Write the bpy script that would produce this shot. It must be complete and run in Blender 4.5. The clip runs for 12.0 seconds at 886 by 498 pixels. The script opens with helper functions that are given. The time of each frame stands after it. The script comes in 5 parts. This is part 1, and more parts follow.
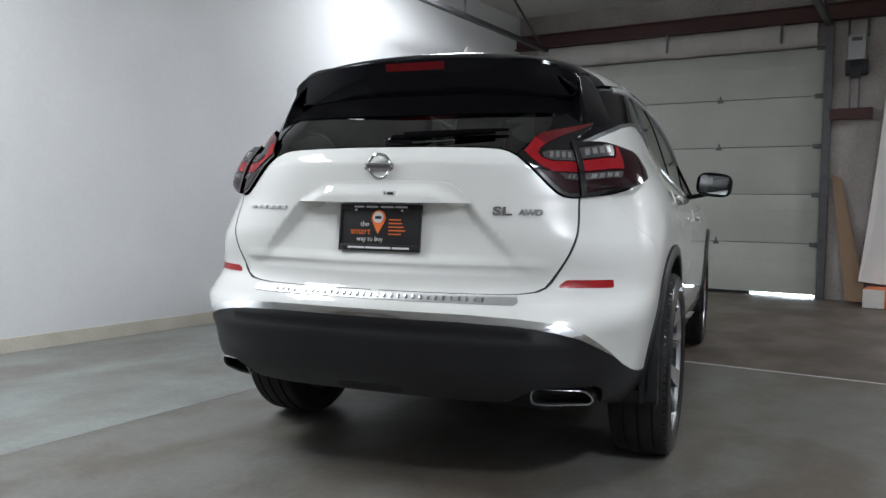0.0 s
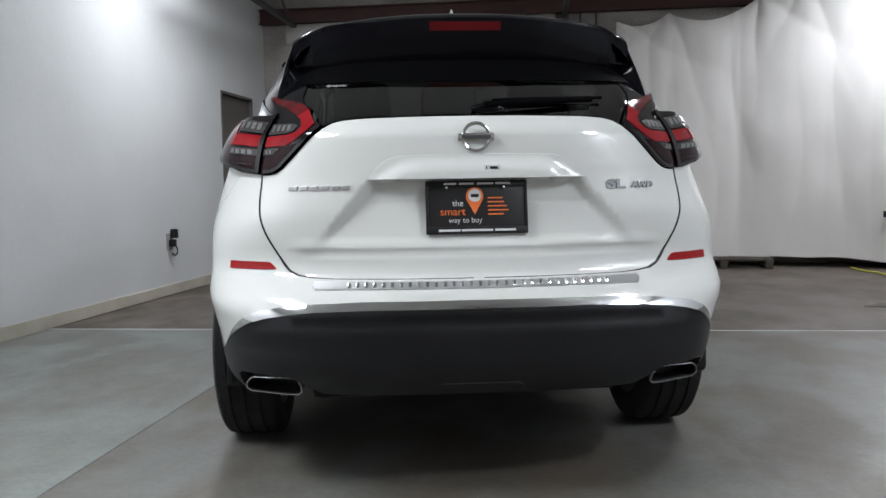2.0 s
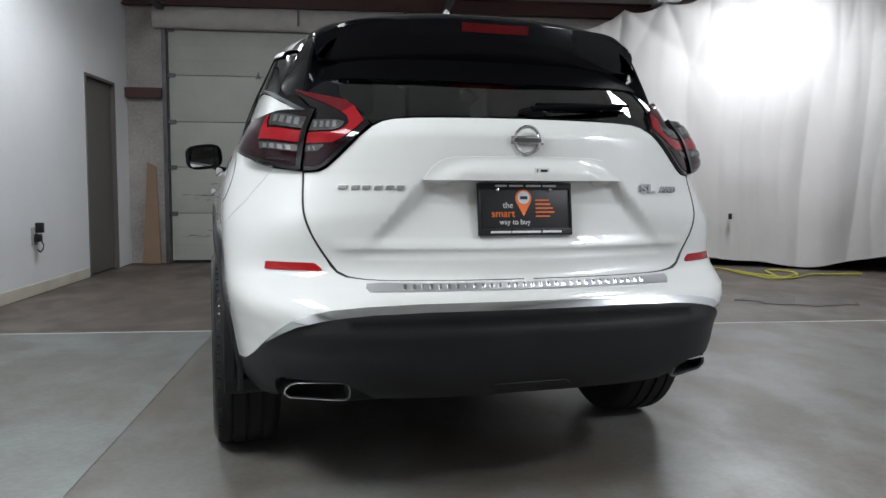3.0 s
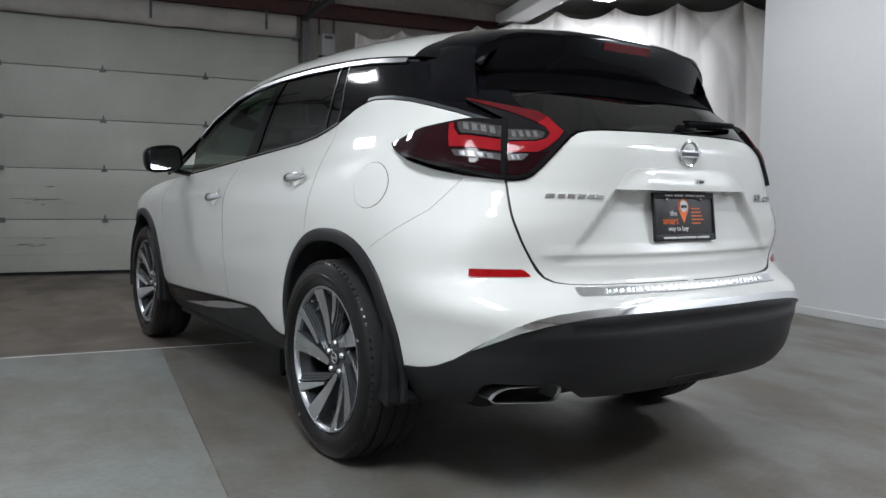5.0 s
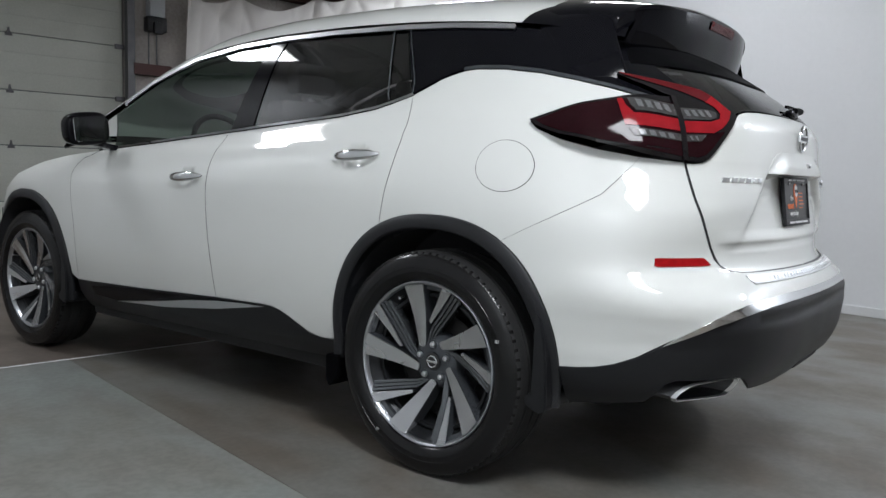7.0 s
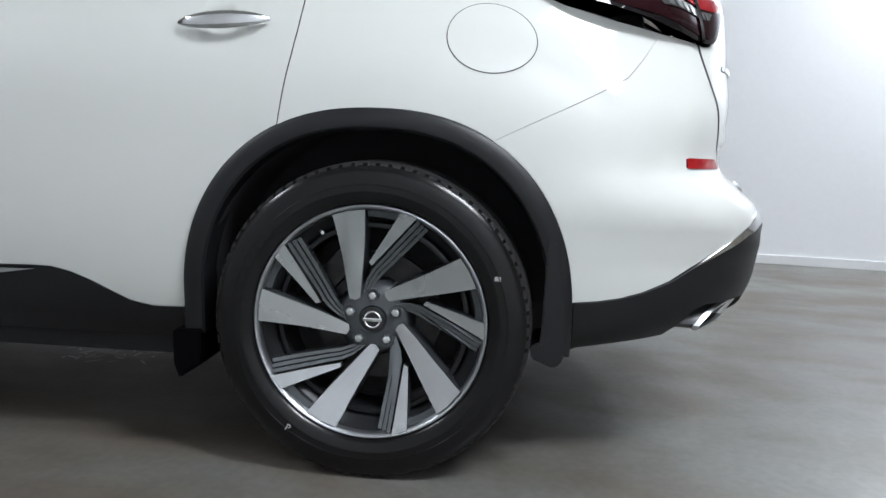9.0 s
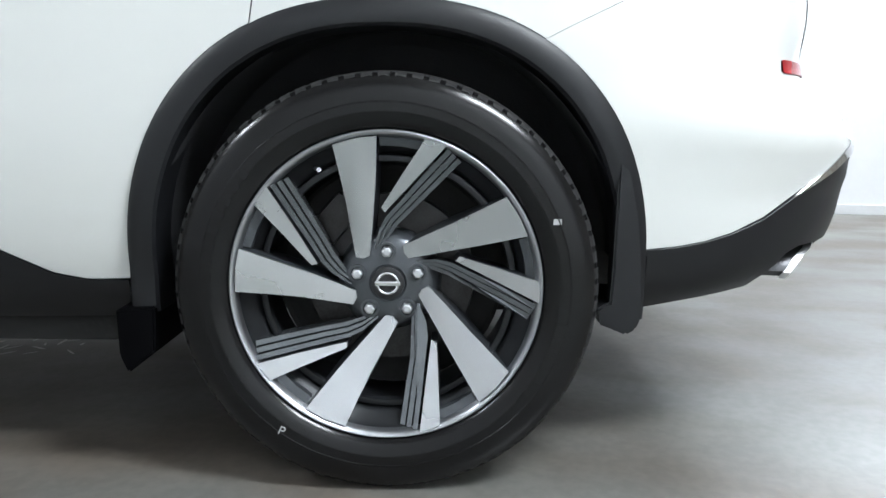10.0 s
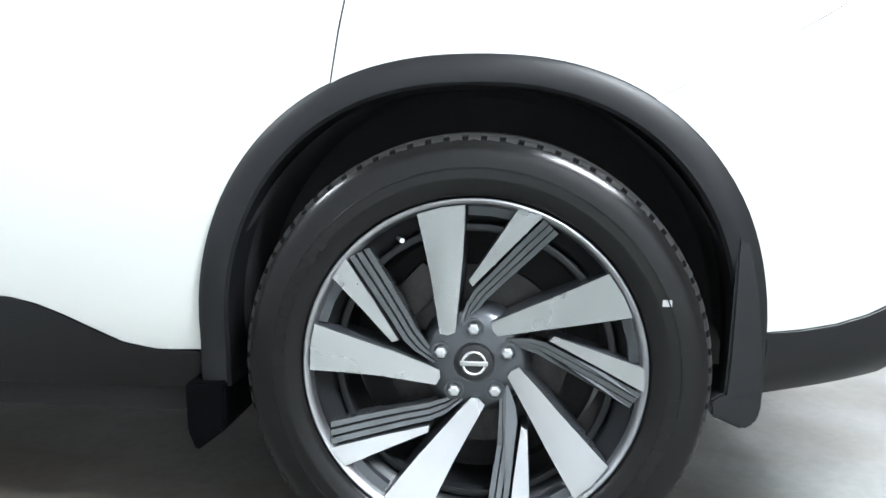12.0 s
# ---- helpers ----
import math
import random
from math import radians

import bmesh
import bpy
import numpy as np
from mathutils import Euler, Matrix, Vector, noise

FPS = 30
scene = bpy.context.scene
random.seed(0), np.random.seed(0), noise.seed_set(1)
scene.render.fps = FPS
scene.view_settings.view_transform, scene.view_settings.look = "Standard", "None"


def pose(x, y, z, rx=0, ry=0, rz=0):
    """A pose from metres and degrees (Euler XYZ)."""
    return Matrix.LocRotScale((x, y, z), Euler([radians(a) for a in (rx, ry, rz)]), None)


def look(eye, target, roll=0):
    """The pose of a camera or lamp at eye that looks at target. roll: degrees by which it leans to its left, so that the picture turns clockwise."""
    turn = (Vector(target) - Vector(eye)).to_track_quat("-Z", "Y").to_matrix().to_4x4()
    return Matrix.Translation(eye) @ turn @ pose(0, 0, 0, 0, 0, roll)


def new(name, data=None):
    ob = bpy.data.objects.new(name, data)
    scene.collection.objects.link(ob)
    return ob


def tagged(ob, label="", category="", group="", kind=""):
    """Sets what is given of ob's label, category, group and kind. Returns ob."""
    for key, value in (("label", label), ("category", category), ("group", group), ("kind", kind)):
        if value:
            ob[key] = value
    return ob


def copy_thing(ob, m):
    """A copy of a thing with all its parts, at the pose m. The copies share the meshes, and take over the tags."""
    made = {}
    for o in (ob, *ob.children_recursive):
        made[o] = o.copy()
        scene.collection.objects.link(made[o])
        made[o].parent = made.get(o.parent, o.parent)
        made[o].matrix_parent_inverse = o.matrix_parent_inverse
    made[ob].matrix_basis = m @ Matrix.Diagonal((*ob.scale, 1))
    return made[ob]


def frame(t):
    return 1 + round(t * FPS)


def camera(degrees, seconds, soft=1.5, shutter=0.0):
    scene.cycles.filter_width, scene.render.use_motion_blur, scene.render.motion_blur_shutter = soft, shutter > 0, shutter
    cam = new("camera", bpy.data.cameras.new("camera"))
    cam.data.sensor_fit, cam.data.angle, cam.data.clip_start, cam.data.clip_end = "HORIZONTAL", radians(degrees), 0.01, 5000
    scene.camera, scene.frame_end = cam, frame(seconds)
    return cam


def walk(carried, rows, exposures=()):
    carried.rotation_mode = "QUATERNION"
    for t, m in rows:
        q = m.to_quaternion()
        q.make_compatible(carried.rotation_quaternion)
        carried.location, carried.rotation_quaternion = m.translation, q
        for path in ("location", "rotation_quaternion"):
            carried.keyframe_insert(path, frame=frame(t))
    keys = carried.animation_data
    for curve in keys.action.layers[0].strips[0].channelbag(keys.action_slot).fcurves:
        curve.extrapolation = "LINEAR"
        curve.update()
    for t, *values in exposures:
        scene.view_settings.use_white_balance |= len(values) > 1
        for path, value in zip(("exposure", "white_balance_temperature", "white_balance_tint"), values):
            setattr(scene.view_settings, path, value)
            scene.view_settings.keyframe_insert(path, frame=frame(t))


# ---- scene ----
from mathutils.geometry import delaunay_2d_cdt

cam = camera(58.6, 12.0)
PATH = [
    (0, (1.213, -3.366, 1.014), (0.482, -1.508, 0.902), 0.8),
    (0.5, (0.835, -3.421, 0.984), (0.308, -1.494, 0.877), 0.2),
    (1, (0.477, -3.412, 1.0), (0.136, -1.446, 0.869), -0.5),
    (1.5, (0.088, -3.387, 1.0), (-0.02, -1.395, 0.861), -0.4),
    (2, (-0.262, -3.295, 0.99), (-0.133, -1.305, 0.837), -1.0),
    (2.5, (-0.622, -3.221, 0.997), (-0.25, -1.262, 0.841), -0.8),
    (2.7, (-0.754, -3.205, 1.008), (-0.299, -1.264, 0.846), -0.4),
    (4.3, (-1.795, -2.917, 1.015), (-0.839, -1.167, 0.871), 1.1),
    (4.5, (-1.926, -2.864, 1.001), (-0.923, -1.139, 0.857), 0.6),
    (5, (-2.205, -2.656, 1.007), (-1.081, -1.008, 0.86), 0.9),
    (5.5, (-2.479, -2.425, 1.009), (-1.242, -0.861, 0.861), 1.5),
    (6, (-2.689, -2.17, 0.995), (-1.344, -0.697, 0.848), 1.4),
    (6.5, (-2.827, -1.901, 0.991), (-1.376, -0.533, 0.832), 1.4),
    (7, (-2.906, -1.59, 0.984), (-1.327, -0.376, 0.802), 1.5),
    (7.5, (-2.909, -1.301, 0.947), (-1.186, -0.308, 0.736), 1.1),
    (7.7, (-2.907, -1.18, 0.941), (-1.131, -0.289, 0.712), 0.7),
    (9.3, (-2.542, -0.306, 0.747), (-0.565, -0.133, 0.497), 1.5),
    (9.5, (-2.44, -0.3, 0.745), (-0.472, -0.102, 0.45), 0.3),
    (10, (-2.263, -0.122, 0.662), (-0.29, -0.089, 0.338), 0.2),
    (10.5, (-2.168, -0.046, 0.586), (-0.196, 0.067, 0.272), -0.4),
    (11, (-2.14, -0.038, 0.635), (-0.182, 0.111, 0.259), -0.4),
    (11.5, (-2.141, -0.05, 0.663), (-0.186, 0.142, 0.285), 0.1),
    (12, (-2.13, -0.08, 0.735), (-0.16, 0.128, 0.458), 0.3),
]
# ---------------------------------------------------------------- world and lights
world = bpy.data.worlds.new("world")
scene.world = world
world.use_nodes = True
world.node_tree.nodes["Background"].inputs[0].default_value = (.75, .85, 1, 1)
world.node_tree.nodes["Background"].inputs[1].default_value = .05
EXPOSURES = [(0, 0, 6270, 10), (4.5, 0, 6270, 10), (7.7, -.03, 6250, 10), (9.3, .38, 6140, 8.5), (10, .86, 6100, 7), (10.5, 1.38, 6080, 6.5), (11, 1.50, 6080, 6.5), (12, 1.48, 6080, 6.5)]
# the fifth lamp is an unseen addition that brightens the right wall
LIGHTS = [(-1.60, 3.85, 3.42, 38), (-2.45, -2.0, 3.42, 108), (2.75, -3.5, 3.42, 112), (4.92, 4.22, 3.42, 66), (2.55, .9, 3.42, 20)]
walk(cam, [(t, look(eye, target, roll)) for t, eye, target, roll in PATH], EXPOSURES)



# ---------------------------------------------------------------- materials
def mat(name, base, rough=.5, metal=0.0, var=.08, scale=5.0, fine=60.0, bump=0.0, coat=0.0, tint=None, ior=1.5, rvar=.15, flakes=False):
    """A surface with variation at two scales: broad stains and fine grain, in colour, gloss and relief."""
    m = bpy.data.materials.new(name)
    m.use_nodes = True
    nt = m.node_tree
    b = nt.nodes["Principled BSDF"]
    co = nt.nodes.new("ShaderNodeTexCoord")
    big, small = nt.nodes.new("ShaderNodeTexNoise"), nt.nodes.new("ShaderNodeTexNoise")
    for n, s, d in ((big, scale, 5), (small, fine, 3)):
        n.inputs["Scale"].default_value, n.inputs["Detail"].default_value = s, d
        nt.links.new(co.outputs["Object"], n.inputs["Vector"])
    add = nt.nodes.new("ShaderNodeMath")
    add.operation = "MULTIPLY_ADD"
    nt.links.new(small.outputs[0], add.inputs[0])
    add.inputs[1].default_value = .5
    nt.links.new(big.outputs[0], add.inputs[2])
    ramp = nt.nodes.new("ShaderNodeMapRange")
    ramp.inputs["From Min"].default_value, ramp.inputs["From Max"].default_value = .45, 1.05
    nt.links.new(add.outputs[0], ramp.inputs["Value"])
    mix = nt.nodes.new("ShaderNodeMix")
    mix.data_type = "RGBA"
    nt.links.new(ramp.outputs[0], mix.inputs["Factor"])
    t = tint or base
    mix.inputs["A"].default_value = (*[c * (1 - var) for c in t], 1)
    mix.inputs["B"].default_value = (*[min(1, c * (1 + var)) for c in base], 1)
    nt.links.new(mix.outputs["Result"], b.inputs["Base Color"])
    rr = nt.nodes.new("ShaderNodeMapRange")
    rr.inputs["From Min"].default_value, rr.inputs["From Max"].default_value = .4, 1.1
    rr.inputs["To Min"].default_value, rr.inputs["To Max"].default_value = rough * (1 - rvar), min(1, rough * (1 + rvar))
    nt.links.new(add.outputs[0], rr.inputs["Value"])
    nt.links.new(rr.outputs[0], b.inputs["Roughness"])
    b.inputs["Metallic"].default_value, b.inputs["IOR"].default_value = metal, ior
    b.inputs["Coat Weight"].default_value, b.inputs["Coat Roughness"].default_value = coat, .03
    if bump:
        bp = nt.nodes.new("ShaderNodeBump")
        bp.inputs["Strength"].default_value, bp.inputs["Distance"].default_value = 1.0, bump
        nt.links.new(add.outputs[0], bp.inputs["Height"])
        nt.links.new(bp.outputs[0], b.inputs["Normal"])
    return m


def pane(name, tint, ior=1.5):
    """Tinted glass: light passes dimmed, and the surface mirrors by its angle."""
    m = bpy.data.materials.new(name)
    m.use_nodes = True
    nt = m.node_tree
    nt.nodes.remove(nt.nodes["Principled BSDF"])
    tr, gl, mx, fr = (nt.nodes.new("ShaderNode" + k) for k in ("BsdfTransparent", "BsdfGlossy", "MixShader", "Fresnel"))
    tr.inputs["Color"].default_value = (*tint, 1)
    gl.inputs["Roughness"].default_value = .012
    fr.inputs["IOR"].default_value = ior
    nt.links.new(fr.outputs[0], mx.inputs[0])
    nt.links.new(tr.outputs[0], mx.inputs[1])
    nt.links.new(gl.outputs[0], mx.inputs[2])
    nt.links.new(mx.outputs[0], nt.nodes["Material Output"].inputs[0])
    return m


def glow(name, colour, strength):
    m = mat(name, colour, .4)
    b = m.node_tree.nodes["Principled BSDF"]
    b.inputs["Emission Color"].default_value, b.inputs["Emission Strength"].default_value = (*colour, 1), strength
    return m


PAINT = mat("pearl_white_paint", (.635, .645, .62), .40, 0, .012, 2, 900, 0, 1.0, rvar=.05)
PAINT.node_tree.nodes["Principled BSDF"].inputs["Specular IOR Level"].default_value = .12
PAINT.node_tree.nodes["Principled BSDF"].inputs["Coat Roughness"].default_value = .035
PAINT.node_tree.nodes["Principled BSDF"].inputs["Coat IOR"].default_value = 1.72
GLOSS = mat("gloss_black_paint", (.004, .004, .0055), .08, 0, .1, 3, 300, 0, 0, ior=1.24)
PLASTIC = mat("black_moulded_plastic", (.0086, .0092, .0108), .44, 0, .15, 4, 700, .0003, tint=(.0066, .0066, .0078), ior=1.42)
DARK = mat("dark_underbody_and_gap_shade", (.012, .012, .012), .8, 0, .3, 6, 80, .002)
MATTBLACK = mat("matt_black_finish", (.003, .003, .0035), .45, 0, .1, 5, 300, ior=1.06)
LINER = mat("arch_liner_felt", (.018, .0185, .021), .9, 0, .25, 8, 150, .001)
CHROME = mat("chrome", (.78, .79, .80), .07, 1, .03, 8, 200)
BRIGHT = mat("polished_plate", (.72, .73, .74), .36, 1, .04, 8, 200, .0001)
DIMRED = mat("dim_red_lens", (.16, .006, .009), .1, 0, .15, 20, 200)
BADGE = mat("satin_badge_chrome", (.42, .43, .45), .25, 1, .05, 8, 200)
CHALK = mat("grey_chalk", (.35, .35, .35), .8)
STEEL = mat("brushed_steel", (.66, .67, .69), .36, 1, .06, 8, 300, .0002)
TYRE = mat("tyre_rubber", (.0045, .0045, .005), .20, 0, .2, 9, 300, .0003, tint=(.007, .0065, .0065), ior=1.38)
TREAD = mat("tread_rubber", (.0055, .0054, .0053), .8, 0, .25, 12, 200, .0008)
MACHINED = mat("machined_alloy", (.64, .65, .67), .27, 1, .05, 4, 12, rvar=.06)
GREYALLOY = mat("grey_painted_alloy", (.070, .076, .084), .30, .55, .1, 6, 300, 0, .5)
RIBALLOY = mat("satin_grey_alloy", (.15, .16, .172), .26, .8, .08, 6, 40, 0, .4, rvar=.05)
RIMLIP = mat("machined_rim_lip", (.48, .49, .51), .34, 1, .05, 4, 12, rvar=.05)
BARREL = mat("dark_rim_barrel", (.016, .017, .019), .35, .4, .15, 8, 200)
CELL = mat("clear_led_cell", (.18, .18, .185), .25, .4, .2, 80, 300, .0006, ior=1.35)
IRON = mat("brake_iron", (.05, .05, .052), .42, .8, .2, 20, 200, .0005, tint=(.03, .027, .025))
REDLENS = mat("red_lamp_lens", (.22, .010, .014), .10, 0, .15, 20, 200, 0, 0, ior=1.24)
REDREFLECTOR = mat("red_reflector", (.28, .006, .008), .14, 0, .2, 90, 400, 0, 0, ior=1.3)
SMOKE = mat("smoked_red_lens", (.015, .004, .0055), .06, 0, .3, 6, 100, 0, 0, ior=1.24)
CLEAR = mat("clear_lamp_optic", (.06, .057, .057), .25, .3, .3, 60, 200, .001, 0, ior=1.25)
BLACKLENS = mat("dark_lamp_housing", (.008, .007, .008), .06, 0, .1, 6, 100, 0, 0, ior=1.42)
GLASS = pane("cabin_glass", (.20, .26, .22))
PRIVACY = pane("privacy_glass", (.10, .097, .10), 1.9)
CABIN = mat("dark_cabin_trim", (.02, .02, .021), .8, 0, .2, 8, 200, .001)
MIRROR = mat("mirror_glass", (.85, .87, .88), .02, 1, .01)
WHITEPRINT = mat("white_print", (.62, .62, .62), .5)
ORANGE = mat("orange_print", (.75, .16, .03), .5)
BLACKPRINT = mat("black_print", (.012, .012, .013), .4)
WALLPAINT = mat("white_wall_paint", (.74, .75, .76), .62, 0, .03, 1.2, 40, .00015, tint=(.70, .71, .72))
PANELPAINT = mat("white_panel_paint", (.80, .81, .83), .55, 0, .03, 1.0, 30, .0004)


def concrete(name, clean, dirty, amount, rough=.34, scale=1.0):
    """Painted concrete: cloudy dirt with long smears, fine mottling, and gloss that follows the dirt."""
    m = bpy.data.materials.new(name)
    m.use_nodes = True
    nt = m.node_tree
    b = nt.nodes["Principled BSDF"]
    co = nt.nodes.new("ShaderNodeTexCoord")

    def cloud(sc, detail, stretch=(1, 1, 1), turn=0.0, distort=0.0):
        mp, n = nt.nodes.new("ShaderNodeMapping"), nt.nodes.new("ShaderNodeTexNoise")
        mp.inputs["Scale"].default_value, mp.inputs["Rotation"].default_value = stretch, (0, 0, turn)
        n.inputs["Scale"].default_value, n.inputs["Detail"].default_value, n.inputs["Distortion"].default_value = sc, detail, distort
        nt.links.new(co.outputs["Object"], mp.inputs["Vector"])
        nt.links.new(mp.outputs[0], n.inputs["Vector"])
        return n.outputs[0]

    def blend(a, b_, w):
        n = nt.nodes.new("ShaderNodeMix")
        nt.links.new(a, n.inputs["A"])
        nt.links.new(b_, n.inputs["B"])
        n.inputs["Factor"].default_value = w
        return n.outputs["Result"]

    def spread(v, lo, hi, to0=0.0, to1=1.0):
        n = nt.nodes.new("ShaderNodeMapRange")
        n.interpolation_type = "SMOOTHSTEP"
        for k, x in (("From Min", lo), ("From Max", hi), ("To Min", to0), ("To Max", to1)):
            n.inputs[k].default_value = x
        nt.links.new(v, n.inputs["Value"])
        return n.outputs[0]
    dirt = blend(cloud(.9 * scale, 6, distort=.6), cloud(1.5 * scale, 3, (1.5, .8, 1), .5, .3), .5)
    mask = spread(dirt, .39, .63, 0, amount)
    mix = nt.nodes.new("ShaderNodeMix")
    mix.data_type = "RGBA"
    mix.inputs["A"].default_value, mix.inputs["B"].default_value = (*clean, 1), (*dirty, 1)
    nt.links.new(mask, mix.inputs["Factor"])
    speck = spread(blend(cloud(38, 4), cloud(9, 5), .45), .36, .64, .87, 1.09)
    mul = nt.nodes.new("ShaderNodeMix")
    mul.data_type, mul.blend_type = "RGBA", "MULTIPLY"
    mul.inputs["Factor"].default_value = 1
    nt.links.new(mix.outputs["Result"], mul.inputs["A"])
    nt.links.new(speck, mul.inputs["B"])
    nt.links.new(mul.outputs["Result"], b.inputs["Base Color"])
    nt.links.new(spread(dirt, .35, .65, rough, rough * 1.5), b.inputs["Roughness"])
    bp = nt.nodes.new("ShaderNodeBump")
    bp.inputs["Strength"].default_value, bp.inputs["Distance"].default_value = .6, .0006
    nt.links.new(speck, bp.inputs["Height"])
    nt.links.new(bp.outputs[0], b.inputs["Normal"])
    return m


GREYFLOOR = concrete("grey_painted_concrete", (.200, .216, .205), (.156, .146, .128), .85)
WORNFLOOR = concrete("worn_grey_concrete", (.140, .139, .128), (.107, .088, .069), .9, scale=1.2)
BROWNFLOOR = concrete("worn_brown_concrete", (.120, .098, .080), (.078, .062, .050), .9, .42, 1.2)
DOORPAINT = mat("cream_door_enamel", (.40, .41, .37), .5, 0, .08, 1.5, 60, .0004, tint=(.355, .365, .32))
DOORSCUFF = mat("dark_door_scuff", (.16, .155, .14), .7, 0, .3, 20, 120)
REDSTEEL = mat("red_primer_steel", (.055, .017, .015), .6, 0, .25, 4, 60, .001)
DARKSTEEL = mat("dark_galvanised_steel", (.10, .10, .105), .45, .7, .25, 10, 90, .0005)
DOORWALL = mat("dingy_lining", (.40, .37, .345), .75, 0, .2, 1.6, 30, .002, tint=(.28, .255, .235))
BASEPAINT = mat("yellowed_baseboard_paint", (.60, .565, .49), .55, 0, .1, 3, 60, .0003, tint=(.52, .48, .40))
DIMBAND = mat("dim_red_band", (.085, .006, .009), .10, 0, .15, 20, 200, 0, 0, ior=1.4)
CEILING = mat("white_ceiling_liner", (.62, .62, .60), .7, 0, .1, 1.5, 20, .003)
CLOTH = mat("white_muslin", (.66, .64, .62), .9, 0, .04, 2, 250, .0012)
BATT = mat("grey_insulation_batt", (.42, .40, .38), .85, 0, .15, 4, 50, .006)
BOARD = mat("brown_cardboard", (.24, .16, .10), .8, 0, .12, 5, 90, .0008)
DARKWOOD = mat("dark_brown_wood", (.055, .043, .034), .8, 0, .2, 8, 120, .001)
BROWNDOOR = mat("grey_brown_door_paint", (.12, .11, .10), .45, 0, .1, 3, 60, .0004)
ORANGECARD = mat("orange_carton", (.62, .14, .04), .6, 0, .08, 8, 90)
WHITECARD = mat("white_carton", (.62, .60, .57), .7, 0, .08, 8, 90)
HOSEPLASTIC = mat("yellow_hose", (.45, .42, .06), .45, 0, .1, 20, 90)
WETFLOOR = mat("wet_brown_stain", (.05, .035, .022), .12, 0, .2, 3, 40)
LAMPWHITE = glow("lamp_diffuser", (1, .99, .96), 14)
SLIT = glow("daylight_under_door", (.8, .92, 1), 12)


# ---------------------------------------------------------------- building helpers
def mesh_ob(name, bm, material, parent=None, label="", smooth=True):
    me = bpy.data.meshes.new(name)
    bm.normal_update()
    bm.to_mesh(me)
    bm.free()
    me.materials.append(material)
    if smooth:
        me.shade_smooth()
        me.set_sharp_from_angle(angle=radians(38))
    ob = new(name, me)
    if parent:
        ob.parent = parent
    if label:
        ob["label"] = label
    return ob


def part(name, bm, material, parent, label="", smooth=True):
    return mesh_ob(name, bm, material, parent, label, smooth)


def thing(name, at=(0, 0, 0), rz=0.0, label="", category="", group=""):
    e = new(name)
    e.matrix_basis = pose(*at, 0, 0, rz)
    return tagged(e, label, category, group)


def setting(ob, label, category):
    return tagged(ob, label, category, kind="structure")


def box(x0, x1, y0, y1, z0, z1, bevel=0.0, m=None, bm=None):
    bm = bm or bmesh.new()
    vs = bmesh.ops.create_cube(bm, size=1)["verts"]
    for v in vs:
        v.co = Vector(((x0 + x1) / 2 + v.co.x * (x1 - x0), (y0 + y1) / 2 + v.co.y * (y1 - y0), (z0 + z1) / 2 + v.co.z * (z1 - z0)))
    if bevel:
        es = list({e for v in vs for e in v.link_edges})
        bmesh.ops.bevel(bm, geom=es, offset=bevel, segments=2, affect="EDGES", profile=.6)
    if m:
        bmesh.ops.transform(bm, matrix=m, verts=bm.verts)
    return bm


def lathe(profile, n=64, axis="x"):
    """Turned shape: profile of (along, radius) round the x axis."""
    bm = bmesh.new()
    rings = []
    for k in range(n):
        a = 2 * math.pi * k / n
        rings.append([bm.verts.new((p, r * math.cos(a), r * math.sin(a))) for p, r in profile])
    for k in range(n):
        A, B = rings[k], rings[(k + 1) % n]
        for i in range(len(profile) - 1):
            bm.faces.new((A[i], A[i + 1], B[i + 1], B[i]))
    bmesh.ops.remove_doubles(bm, verts=bm.verts, dist=1e-6)
    bmesh.ops.recalc_face_normals(bm, faces=bm.faces)
    return bm


def tube(points, radius, sides=8, closed=False):
    bm = bmesh.new()
    pts = [Vector(p) for p in points]
    rings = []
    n = len(pts)
    for i, p in enumerate(pts):
        d = (pts[(i + 1) % n] - pts[i - 1]) if closed else (pts[min(i + 1, n - 1)] - pts[max(i - 1, 0)])
        q = d.normalized().to_track_quat("Z", "Y")
        rings.append([bm.verts.new(p + q @ Vector((radius * math.cos(2 * math.pi * k / sides), radius * math.sin(2 * math.pi * k / sides), 0))) for k in range(sides)])
    for i in range(n if closed else n - 1):
        A, B = rings[i], rings[(i + 1) % n]
        for k in range(sides):
            bm.faces.new((A[k], A[(k + 1) % sides], B[(k + 1) % sides], B[k]))
    if not closed:
        bm.faces.new(rings[0][::-1])
        bm.faces.new(rings[-1])
    return bm


def prism(outline, depth, bevel=0.0, bm=None):
    """A flat outline in x and z (or any plane given as 3-vectors) thickened along y."""
    bm = bm or bmesh.new()
    f = bm.faces.new([bm.verts.new((x, 0, z)) for x, z in outline])
    r = bmesh.ops.extrude_face_region(bm, geom=[f])
    bmesh.ops.translate(bm, vec=(0, depth, 0), verts=[v for v in r["geom"] if isinstance(v, bmesh.types.BMVert)])
    bmesh.ops.recalc_face_normals(bm, faces=bm.faces)
    if bevel:
        bmesh.ops.bevel(bm, geom=list(bm.edges), offset=bevel, segments=2, affect="EDGES")
    return bm


